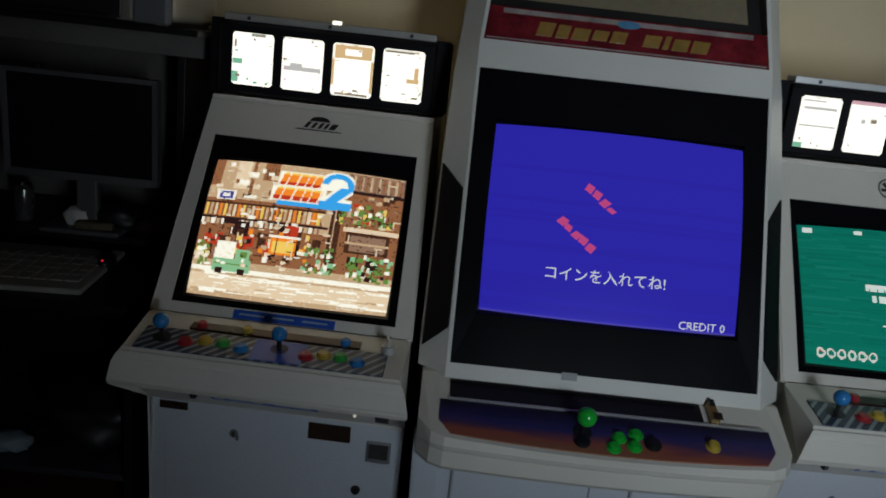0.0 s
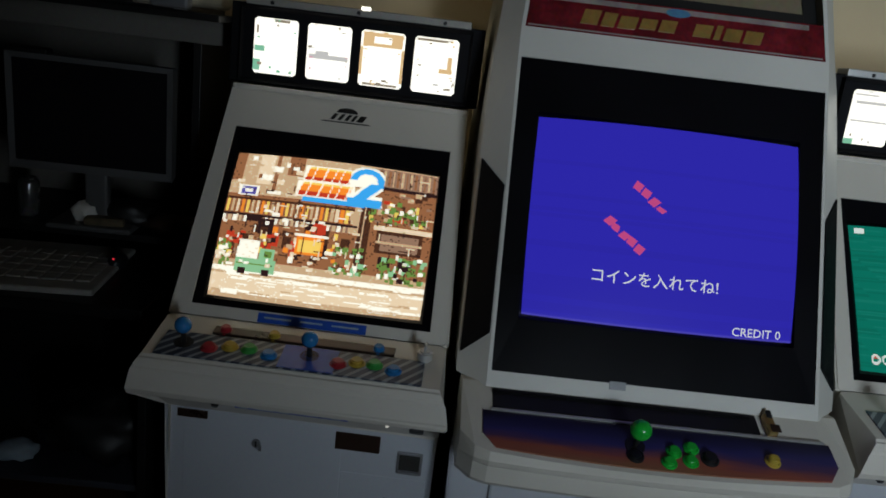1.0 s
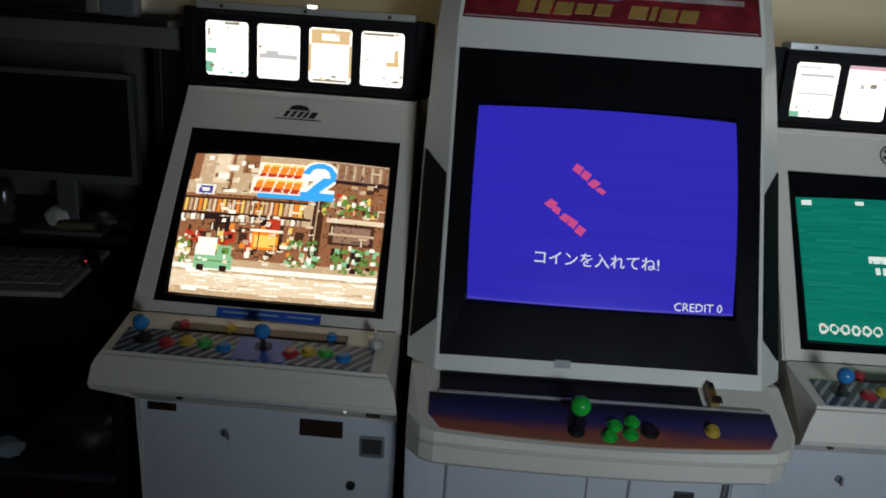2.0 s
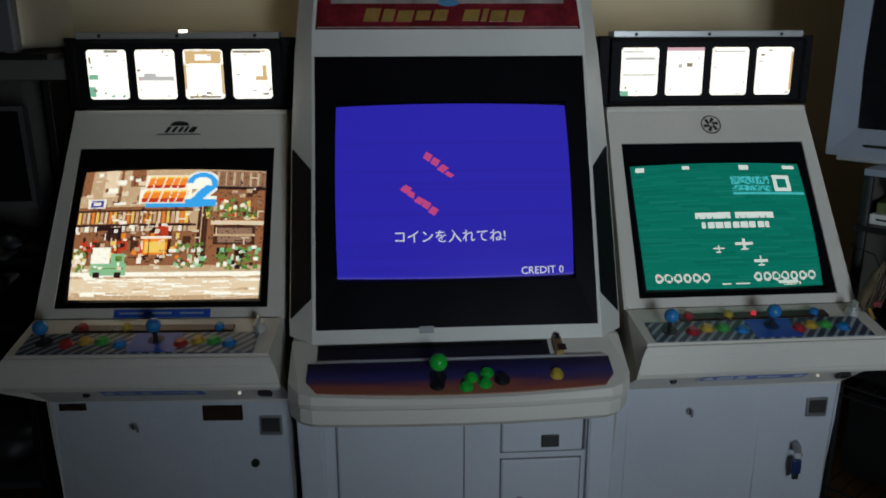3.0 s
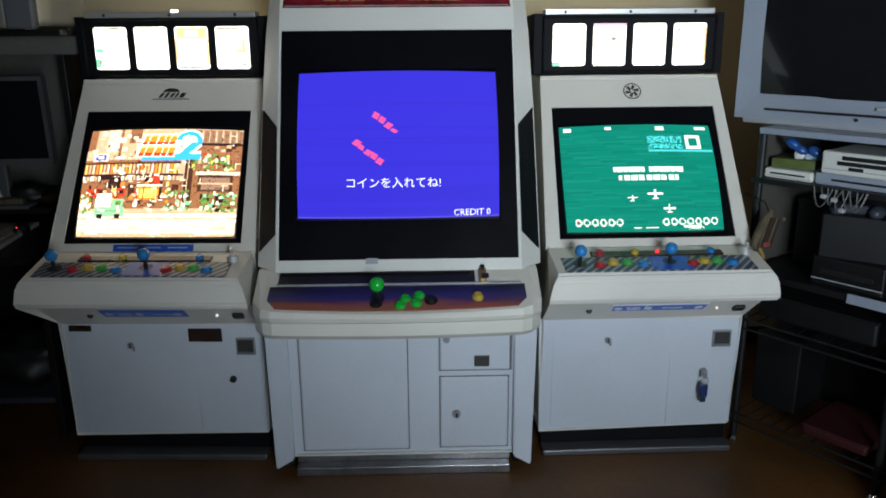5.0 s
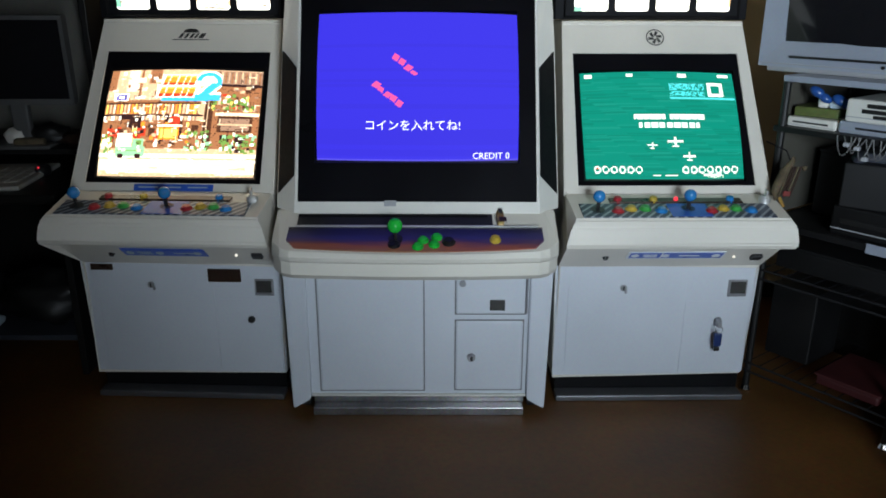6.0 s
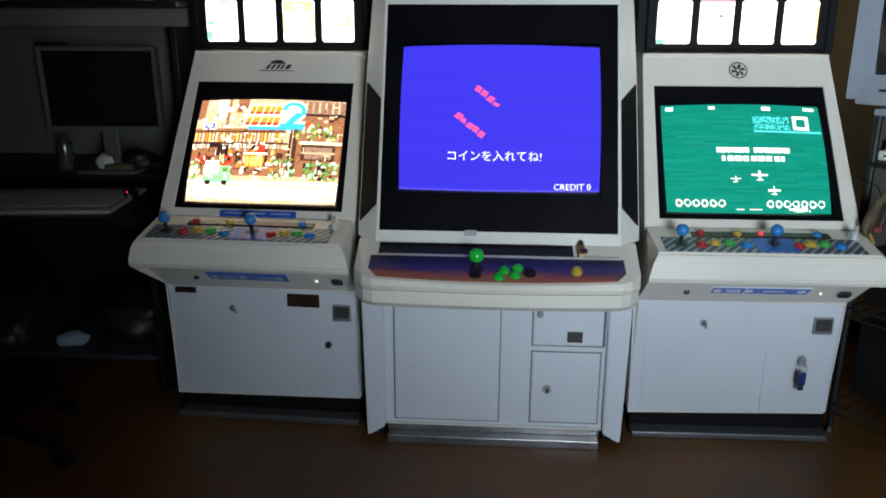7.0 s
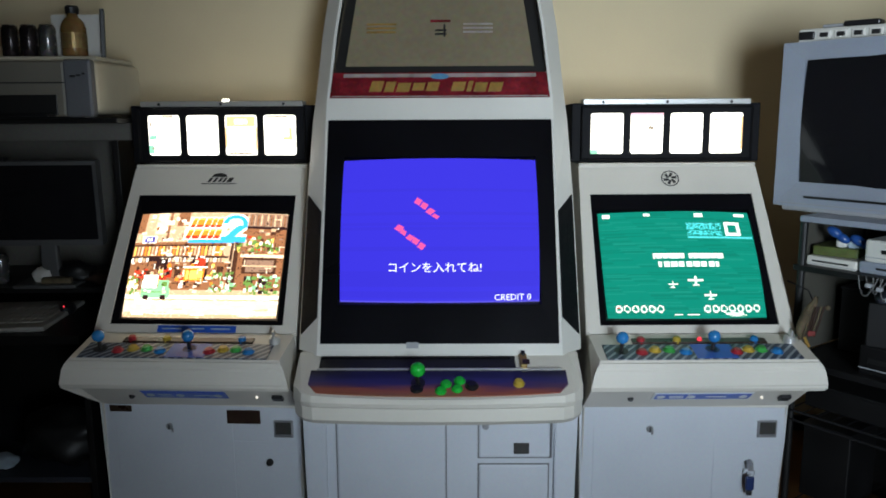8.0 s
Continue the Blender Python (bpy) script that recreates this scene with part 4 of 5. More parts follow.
    for a, b in ((0.158, 0.164), (0.145, 0.151)):
        part("print_mark", bx(-0.015, 0.022, t2 + a, t2 + b, -0.03, -0.0285, m=CF.seat(0, 0)), INK, hd)
    part("print_mark", bx(0.012, 0.018, t2 + 0.138, t2 + 0.182, -0.03, -0.0284, m=CF.seat(0, 0)), INK, hd)
    # control panel with a bowed front
    bm = bmesh.new()
    secs = []
    N = 28
    for k in range(N + 1):
        a = -1 + 2 * k / N
        x = -0.003 + 0.397 * a
        e = max(0.0, (abs(a) - 0.86) / 0.14)
        fy = -0.186 + 0.022 * a * a + 0.05 * e * e
        ez = -0.012 * e * e
        secs.append([bm.verts.new(p) for p in ((x, 0.06, 0.655), (x, 0.0, 0.663), (x, fy + 0.004, 0.590 + (fy + 0.186) * 0.4 + ez), (x, fy - 0.004, 0.580 + ez), (x, fy + 0.001, 0.568), (x, fy + 0.010, 0.561), (x, fy + 0.014, 0.524), (x, fy + 0.034, 0.507), (x, 0.06, 0.495))])
    for a, b in zip(secs, secs[1:]):
        for j in range(len(a)):
            bm.faces.new((a[j], b[j], b[(j + 1) % len(a)], a[(j + 1) % len(a)]))
    bm.faces.new(secs[0])
    bm.faces.new(secs[-1][::-1])
    apron = part("control_panel", bm, APRON, c, "white control panel with a bowed front")
    bm = bmesh.new()
    top, low = [], []
    for k in range(N + 1):
        a = -1 + 2 * k / N
        x = -0.003 + 0.354 * a
        fy = -0.186 + 0.022 * a * a * 0.78 + 0.014 + (0.03 * max(0.0, (abs(a) - 0.92) / 0.08) ** 2)
        zz = lambda y: 0.663 + y * 0.3985 + 0.0025
        top.append((bm.verts.new((x, -0.074, zz(-0.074))), bm.verts.new((x, fy, zz(fy)))))
        low.append((bm.verts.new((x, -0.074, zz(-0.074) - 0.004)), bm.verts.new((x, fy, zz(fy) - 0.004))))
    for k in range(N):
        bm.faces.new((top[k][0], top[k][1], top[k + 1][1], top[k + 1][0]))
        bm.faces.new((top[k][1], low[k][1], low[k + 1][1], top[k + 1][1]))
        bm.faces.new((top[k][0], low[k][0], low[k + 1][0], top[k + 1][0]))
    part("panel_art", bm, ART, apron, "printed sheet fading from navy to orange red")
    part("panel_edge", bx(-0.34, 0.34, CDECK.len - 0.078, CDECK.len - 0.0735, 0.0, 0.006, m=CDECK.seat(0, 0)), ALU, apron)
    part("slot", bx(-0.337, 0.214, CDECK.len - 0.068, CDECK.len - 0.018, -0.002, 0.003, 0.001, m=CDECK.seat(0, 0)), BLACK, apron, "long black slot behind the controls")
    part("slot_ridge", bx(-0.337, 0.2, CDECK.len - 0.032, CDECK.len - 0.026, 0.003, 0.006, 0.001, m=CDECK.seat(0, 0)), PLINTH, apron)
    part("latch", bx(0.226, 0.246, CDECK.len - 0.072, CDECK.len - 0.02, 0.0, 0.016, 0.003, m=CDECK.seat(0, 0)), GOLD, apron, "small brass latch tag")
    part("latch_tip", bx(0.231, 0.242, CDECK.len - 0.034, CDECK.len - 0.016, 0.016, 0.022, 0.002, m=CDECK.seat(0, 0)), INK, apron)
    part("latch_stamp", bx(0.232, 0.252, CDECK.len - 0.07, CDECK.len - 0.05, 0.016, 0.018, 0.001, m=CDECK.seat(0, 0)), BROWN, apron)
    part("smudge_plate", bx(-0.095, -0.06, -0.02, -0.003, 0.0, 0.002, 0.0008, m=CF.seat(0, 0)), GREY, apron)
    joystick(c, CDECK, -0.057, 0.060, NEON, 0.021, 0.050, "lime green joystick ball")
    for s, t in ((0.005, 0.027), (0.019, 0.054), (0.056, 0.067), (0.049, 0.035)):
        button(c, CDECK, s, t, NEON, 0.0125, 0.011, "lime green push button")
    button(c, CDECK, 0.089, 0.046, BLACK, 0.0145, 0.012, "black push button")
    button(c, CDECK, 0.217, 0.056, YELLOW, 0.0125, 0.014, "yellow start button")
    button(c, CDECK, -0.060, 0.036, BLACK, 0.014, 0.006, "black plug")
    # pedestal
    part("pedestal", bx(-0.385, 0.385, 0.027, 0.84, 0.052, 0.505, 0.004), COOLWHITE, c)
    for s in (-1, 1):
        leg = [(-0.006, 0.018), (0.012, 0.503), (0.05, 0.503), (0.05, 0.052), (0.03, 0.046)]
        bm = bmesh.new()
        o = [bm.verts.new((s * (0.392 + 0.012 * (z - 0.02) / 0.46), y, z)) for y, z in leg]
        i = [bm.verts.new((s * 0.337, y, z + (0.036 if z < 0.03 else 0.0))) for y, z in leg]
        for k in range(5):
            bm.faces.new((o[k], o[(k + 1) % 5], i[(k + 1) % 5], i[k]))
        bm.faces.new(o)
        bm.faces.new(i)
        bmesh.ops.recalc_face_normals(bm, faces=bm.faces)
        bmesh.ops.bevel(bm, geom=list(bm.edges), offset=0.004, segments=2, affect="EDGES")
        part("side_flange", bm, COOLWHITE, c)
        part("caster", cyl(0.02, 0.03, pose(s * 0.36 - 0.015, 0.06, 0.02, 0, 90, 0), 16, bevel=0.003), BLACK, c, "small black caster")
    def door(name, x0, x1, z0, z1):
        g = part("door_gap", bx(x0 - 0.0032, x1 + 0.0032, 0.0245, 0.06, z0 - 0.003, z1 + 0.003, 0.001), GAP, c, "dark joint round the door")
        return part(name, bx(x0, x1, 0.021, 0.06, z0, z1, 0.006, seg=3), COOLWHITE, c)
    door("service_door", -0.307, 0.016, 0.070, 0.49)
    d = door("coin_door", 0.114, 0.325, 0.331, 0.49)
    part("coin_return", bx(0.217, 0.263, 0.016, 0.05, 0.345, 0.379, 0.002), MOUTH, d, "dark coin return flap")
    part("lock", cyl(0.011, 0.01, pose(0.134, 0.021, 0.432, 90), 16, 0.009, 0.002), STEEL, d, "round metal lock")
    d = door("cash_door", 0.114, 0.321, 0.073, 0.309)
    part("lock", cyl(0.014, 0.012, pose(0.163, 0.021, 0.188, 90), 18, 0.012, 0.002), STEEL, d, "round metal lock")
    part("keyhole", bx(0.160, 0.167, 0.0075, 0.010, 0.181, 0.195), INK, d)
    part("hinge", bx(0.327, 0.331, 0.014, 0.026, 0.335, 0.46, 0.001), STEEL, c)
    kick = part("kick_plate", bx(-0.329, 0.327, -0.008, 0.06, 0.0, 0.026, 0.002), KICK, c, "scuffed steel kick plate")
    part("kick_upper", bx(-0.331, 0.331, 0.03, 0.06, 0.026, 0.054, 0.002), KICK, kick)
    part("trim", bx(-0.335, 0.335, 0.015, 0.05, 0.054, 0.0595, 0.001), WHITE, c)


white_cabinet()

# ---- desk side ----
def computer_desk():
    d = thing("computer_desk", "dark laminate computer desk with a raised shelf and hutch", "desk")
    X0, X1 = -2.2, -1.14
    part("desktop", bx(X0, X1, 0.20, 0.95, 0.625, 0.655, 0.004), DARK, d)
    part("riser_shelf", bx(X0, X1 + 0.04, 0.52, 0.95, 0.72, 0.74, 0.003), DARK, d)
    for x in (X0, X1 - 0.03):
        part("side_panel", bx(x, x + 0.022, 0.26, 0.95, 0.0, 0.625, 0.002), DARK, d)
        part("riser_leg", bx(x, x + 0.022, 0.54, 0.95, 0.655, 0.72, 0.002), DARK, d)
        part("hutch_side", bx(x, x + 0.022, 0.62, 0.95, 0.74, 1.313, 0.002), DARK, d)
    part("hutch_shelf", bx(X0, -1.035, 0.37, 0.95, 1.314, 1.33, 0.003), DARK, d, "dark hutch shelf carrying the printer")
    part("hutch_rail", bx(X0, -1.04, 0.60, 0.62, 1.252, 1.313, 0.003), GREYBOARD, d)
    part("back_panel", bx(X0, -1.02, 0.93, 0.95, 0.741, 1.313, 0.001), GREYBOARD, d)
    # two dark sheets added to hide the lit wall and keep the desk's back dark
    part("riser_dark_sheet", bx(X0, X1 + 0.04, 0.905, 0.925, 0.656, 0.719, 0.001), DARK, d)
    part("under_desk_dark_sheet", bx(X0, X1, 0.90, 0.92, 0.14, 0.62, 0.002), DARK, d)
    part("foot_shelf", bx(X0, X1 - 0.03, 0.28, 0.92, 0.12, 0.14, 0.003), SLATE, d, "low slate-coloured shelf")


GREYBOARD = mat("grey_board", (0.16, 0.15, 0.13), 0.6, 0, 0.12, 4, 90, 0.1)
SLATE = mat("slate_board", (0.05, 0.055, 0.07), 0.4, 0, 0.15, 4, 90, 0.1)
computer_desk()


def flat_monitor():
    m = thing("monitor", "silver framed flat computer monitor, switched off", "monitor", pose(-1.398, 0.53, 0.74, 2, 0, 2))
    outer = Slope(0, 0.15, 0, 0.445)
    w = 0.208
    part("housing", bx(-w, w, 0.006, 0.045, 0.15, 0.445, 0.008), MONITOR, m)
    part("bezel", ring(outer, [(-w, 0), (w, 0), (w, 0.295), (-w, 0.295)], [(-w + 0.015, 0.02), (w - 0.015, 0.02), (w - 0.015, 0.281), (-w + 0.015, 0.281)], 0.0, -0.003), MONITOR, m, "thin silver bezel")
    part("panel", bx(-w + 0.015, w - 0.015, 0.004, 0.008, 0.168, 0.433), DARKGLASS, m, "dark unlit panel")
    part("neck", bx(-0.03, 0.03, 0.03, 0.06, 0.01, 0.25, 0.006), MONITOR, m)
    part("foot", bx(-0.11, 0.11, -0.03, 0.13, 0.0, 0.014, 0.006), MONITOR, m)
    part("clip", bx(-0.21, -0.10, -0.005, 0.03, 0.445, 0.459, 0.004), LEATHER, m, "black clip on the top edge")


flat_monitor()


def printer():
    p = thing("printer", "white and grey inkjet printer on the hutch shelf", "printer", pose(-1.36, 0.36, 1.33))
    x0, x1 = -0.27, 0.262
    part("body", bx(x0, x1, 0.015, 0.38, 0.012, 0.184, 0.022, seg=4), CREAMPLASTIC, p)
    part("front_panel", bx(x0 + 0.004, x1 - 0.09, -0.006, 0.03, 0.006, 0.180, 0.008), PUTTY, p, "grey front cover")
    part("panel_seam", bx(x0 + 0.004, x1 - 0.09, -0.0075, 0.0, 0.110, 0.114), INK, p)
    part("control_block", bx(x1 - 0.093, x1 - 0.004, -0.008, 0.03, 0.004, 0.184, 0.008), BLOCK, p, "slate grey button block")
    for a, b, z in ((0.072, 0.052, 0.128), (0.05, 0.035, 0.131), (0.032, 0.022, 0.136)):
        part("button", bx(x1 - a, x1 - b, -0.0105, -0.004, z, z + 0.007, 0.002), INK, p)
    part("mouth", bx(x0 + 0.03, x1 - 0.118, -0.009, 0.03, 0.010, 0.075, 0.003), INK, p, "dark paper mouth")
    part("paper_tray", bx(x0 + 0.06, x1 - 0.13, -0.05, 0.02, 0.006, 0.014, 0.002), BLACK, p, "black output tray")
    part("foot", bx(x0 + 0.02, x1 - 0.02, 0.03, 0.36, 0.0, 0.02, 0.002), INK, p)
    part("side_notch", bx(x1 - 0.04, x1 - 0.012, 0.0, 0.02, 0.002, 0.016, 0.003), STEEL, p)
    part("lid", bx(x0 + 0.01, x1 - 0.008, 0.05, 0.34, 0.184, 0.198, 0.006), CREAMPLASTIC, p)


CREAMPLASTIC = mat("cream_plastic", (0.62, 0.57, 0.44), 0.45, 0, 0.06, 5, 150, 0.05)
BLOCK = mat("block_grey", (0.13, 0.135, 0.145), 0.5, 0, 0.08, 5, 150, 0.05)
printer()


def drink_can(x, y, z, material, label):
    c = thing("drink_can", label, "can", pose(x, y, z), "cans on the printer")
    part("can_body", lathe([(0.021, 0), (0.0275, 0.007), (0.0275, 0.092), (0.023, 0.104)], Matrix.Identity(4), 24), material, c, smooth=True)
    part("can_top", lathe([(0.023, 0.1035), (0.023, 0.107), (0.020, 0.107), (0.020, 0.103)], Matrix.Identity(4), 24), CHROME, c)


CAN = mat("can_grey", (0.33, 0.33, 0.32), 0.25, 0.7, 0.3, 15)
CAND = mat("can_dark", (0.05, 0.04, 0.04), 0.25, 0.5, 0.3, 15)
drink_can(-1.428, 0.50, 1.528, CAND, "dark drink can standing on the printer")
drink_can(-1.366, 0.50, 1.528, CAND, "dark drink can standing on the printer")
drink_can(-1.304, 0.50, 1.528, CAN, "silver grey drink can standing on the printer")


def bottle():
    b = thing("bottle", "brown glass bottle with a dark cap on the printer", "bottle", pose(-1.215, 0.50, 1.528))
    part("glass", lathe([(0.036, 0), (0.040, 0.008), (0.040, 0.095), (0.034, 0.116), (0.018, 0.132), (0.016, 0.142)], Matrix.Identity(4), 24), GLASS, b, smooth=True)
    part("cap", lathe([(0.021, 0.142), (0.022, 0.162), (0.018, 0.167)], Matrix.Identity(4), 18), BLACK, b)
    part("paper_label", lathe([(0.0406, 0.03), (0.0406, 0.08)], Matrix.Identity(4), 24), GOLD, b, "golden paper label")


bottle()
bk = thing("book", "black book standing upright on the printer", "book", pose(-1.122, 0.50, 1.528, 0, 2, 23))
part("cover", bx(-0.007, 0.007, 0.0, 0.13, 0.0, 0.158, 0.002), LEATHER, bk)
part("pages", bx(-0.005, 0.005, 0.004, 0.132, 0.003, 0.155, 0.001), PAPER, bk)
bk = thing("document_stand", "pale upright card leaning behind the bottle", "card", pose(-1.235, 0.56, 1.528, -6, 0, 0))
part("sheet", bx(-0.09, 0.085, 0.0, 0.003, 0.0, 0.15, 0.001), PAPER, bk)


KEYCAP = mat("keycap_grey", (0.42, 0.41, 0.37), 0.6, 0, 0.1, 30)


def keyboard():
    k = thing("keyboard", "pale wide keyboard at the desk's front edge", "keyboard", pose(-1.628, 0.215, 0.655, 0, 0, 6))
    part("tray", bx(-0.36, 0.355, 0.0, 0.37, 0.0, 0.016, 0.006), KEYCAP, k)
    rnd = random.Random(4)
    for r in range(5):
        for q in range(17):
            x = -0.335 + q * 0.0395
            part("keycap", bx(x, x + 0.034, 0.055 + r * 0.048, 0.099 + r * 0.048, 0.016, 0.020, 0.003, seg=1), KEYCAP, k)


def mouse_light():
    m = thing("optical_mouse", "small dark mouse with a red light on the desk", "mouse", pose(-1.31, 0.485, 0.655))
    part("shell", ball(0.03, Matrix.Diagonal((0.8, 1.3, 0.8, 1)) @ Matrix.Translation((0, 0, 0.02)), u=16, v=10), BLACK, m, smooth=True)
    part("lamp", ball(0.003, pose(0.0, -0.03, 0.032), u=8, v=6), LED, m, "tiny red lamp")


keyboard()
mouse_light()


def crumpled(name, label, category, x, y, z, r, material, seed, sq=(1, 1, 0.7)):
    """A crumpled bag or cloth lump, its base on z."""
    bm = bmesh.new()
    bmesh.ops.create_icosphere(bm, subdivisions=3, radius=r)
    for v in bm.verts:
        n = noise.noise(v.co * (2.2 / r) + Vector((seed, 0, 0))) + 0.5 * noise.noise(v.co * (5 / r) + Vector((0, seed, 0)))
        v.co *= 1 + 0.35 * n
        v.co = Vector((v.co.x * sq[0], v.co.y * sq[1], v.co.z * sq[2]))
    low = min(v.co.z for v in bm.verts) + 0.15 * r
    for v in bm.verts:
        v.co.z = max(v.co.z, low)
        v.co.z -= low
    ob = part(name, bm, material, smooth=True)
    ob.matrix_world = pose(x, y, z)
    return tagged(ob, label, category)


crumpled("plastic_bag", "crumpled white plastic bag on the desk shelf", "bag", -1.43, 0.57, 0.74, 0.036, PAPER, 1, (1, 0.8, 1.0))
crumpled("black_pouch", "lumpy black pouch on the desk shelf", "pouch", -1.33, 0.60, 0.74, 0.06, LEATHER, 2, (1.3, 0.8, 0.6))
crumpled("brown_pouch", "dark reddish brown pouch on the desk shelf", "pouch", -1.20, 0.57, 0.74, 0.055, BROWN, 3, (1.4, 0.8, 0.5))
crumpled("plastic_bag", "crumpled pale bag on the low shelf", "bag", -1.53, 0.36, 0.14, 0.045, ICE, 4, (1.3, 0.9, 0.6))
crumpled("black_cloth", "heap of black cloth under the desk", "cloth", -1.32, 0.42, 0.14, 0.11, LEATHER, 5, (1.5, 1, 0.9))
bk = thing("card_box", "small beige cardboard box on the desk shelf", "box", pose(-1.37, 0.553, 0.74, 0, 0, 8))
part("carton", bx(-0.05, 0.05, -0.03, 0.03, 0.0, 0.03, 0.002), CLOTH, bk)
part("flap", bx(-0.048, 0.048, -0.028, 0.028, 0.03, 0.033, 0.001), CLOTH, bk)
drink_can(-1.60, 0.60, 0.74, CAN, "silver drink can standing beside the monitor")
cb = thing("cable", "thin dark cable hanging beside the hutch", "cable")
part("cord", tube([(-1.01 + 0.012 * math.sin(k * 0.9), 0.58, 1.30 - 0.028 * k) for k in range(19)], 0.0035), BLACK, cb)
part("plug", bx(-1.025, -0.995, 0.567, 0.593, 1.335, 1.365, 0.005), BLACK, cb)


def office_chair():
    c = thing("office_chair", "black office chair on a five-armed caster base", "chair", pose(-1.56, -0.17, 0, 0, 0, 20))
    part("hub", lathe([(0.03, 0.07), (0.035, 0.08), (0.03, 0.14), (0.025, 0.40)], Matrix.Identity(4), 18), MATT, c)
    for k in range(5):
        a = radians(72 * k - 28)
        dx, dy = math.cos(a), math.sin(a)
        leg = part("base_arm", tube([(0.02 * dx, 0.02 * dy, 0.11), (0.15 * dx, 0.15 * dy, 0.10), (0.29 * dx, 0.29 * dy, 0.075)], 0.02, 10), MATT, c)
        part("caster", cyl(0.027, 0.04, pose(0.3 * dx, 0.3 * dy, 0.0275, 0, 0, math.degrees(a)) @ pose(0, -0.02, 0, -90), 16, bevel=0.004), MATT, leg, "twin wheel caster")
    part("seat", bx(-0.23, 0.23, -0.23, 0.23, 0.40, 0.48, 0.035, seg=4), LEATHER, c)
    part("backrest", bx(-0.23, -0.17, -0.2, 0.2, 0.52, 0.98, 0.028, seg=4), LEATHER, c)
    part("back_bar", tube([(-0.12, 0, 0.40), (-0.24, 0, 0.44), (-0.245, 0, 0.7)], 0.014), MATT, c)


office_chair()

# ---- rack corner ----
DUSTY = mat("dusty_black", (0.0055, 0.0055, 0.006), 0.5, 0, 0.3, 7, 120, 0.1)
DKRED = mat("dark_red", (0.05, 0.004, 0.005), 0.6, 0, 0.2)
OLIVEGREY = mat("olive_grey_board", (0.085, 0.08, 0.065), 0.6, 0, 0.1, 4)
MATTSTEEL = mat("dark_wire", (0.013, 0.013, 0.015), 0.5, 0.3, 0.1)
RACK = pose(1.095, 0.135, 0, 0, 0, -53)


def wire_rack():
    r = thing("wire_rack", "black and chrome wire rack holding game consoles", "rack", RACK)
    X0, X1, D = -0.045, 0.95, 0.42
    for x in (X0 + 0.02, 0.424, X1 - 0.02):
        for y in (0.012, D - 0.012):
            p = part("post", cyl(0.011, 0.994, pose(x, y, 0.02), 12), DUSTY, r)
            part("foot", lathe([(0.016, 0), (0.018, 0.006), (0.012, 0.02)], pose(x, y, 0), 14), CHROME, p)
    for z in (0.105, 0.43):
        s = part("wire_shelf", tube([(X0, 0.0, z), (X1, 0.0, z)], 0.004), MATTSTEEL, r, "wire shelf")
        part("rim_wire", tube([(X0, 0.0, z - 0.03), (X1, 0.0, z - 0.03)], 0.004), MATTSTEEL, s)
        part("rim_wire", tube([(X0, D, z), (X1, D, z)], 0.005), MATTSTEEL, s)
        for k in range(24):
            x = X0 + 0.02 + k * 0.043
            part("wire", tube([(x, 0, z), (x, D, z)], 0.0022, 5), MATT, s)
    b = part("shelf_board", bx(X0, X1, 0.0, D, 0.572, 0.592, 0.002), DUSTY, r)
    part("edge_strip", bx(0.28, X1, -0.006, -0.0005, 0.568, 0.597, 0.002), SILVER, b, "silver edge strip")
    part("shelf_board", bx(X0, X1, 0.0, D, 0.868, 0.885, 0.002), DUSTY, r)
    part("shelf_board", bx(X0, X1, 0.02, D + 0.2, 1.014, 1.032, 0.002), SILVER, r, "grey top board carrying the television")
    # dark sheet added so the lit wall doesn't show through the rack
    part("rack_dark_sheet", bx(X0, X1, D + 0.002, D + 0.012, 0.05, 1.012, 0.002), DUSTY, r, "dark sheet added behind the rack to hide the lit wall")
    part("side_board", bx(X0 - 0.004, X0 + 0.008, 0.03, D, 0.6, 1.012, 0.002), OLIVEGREY, r, "grey-green side board")


wire_rack()


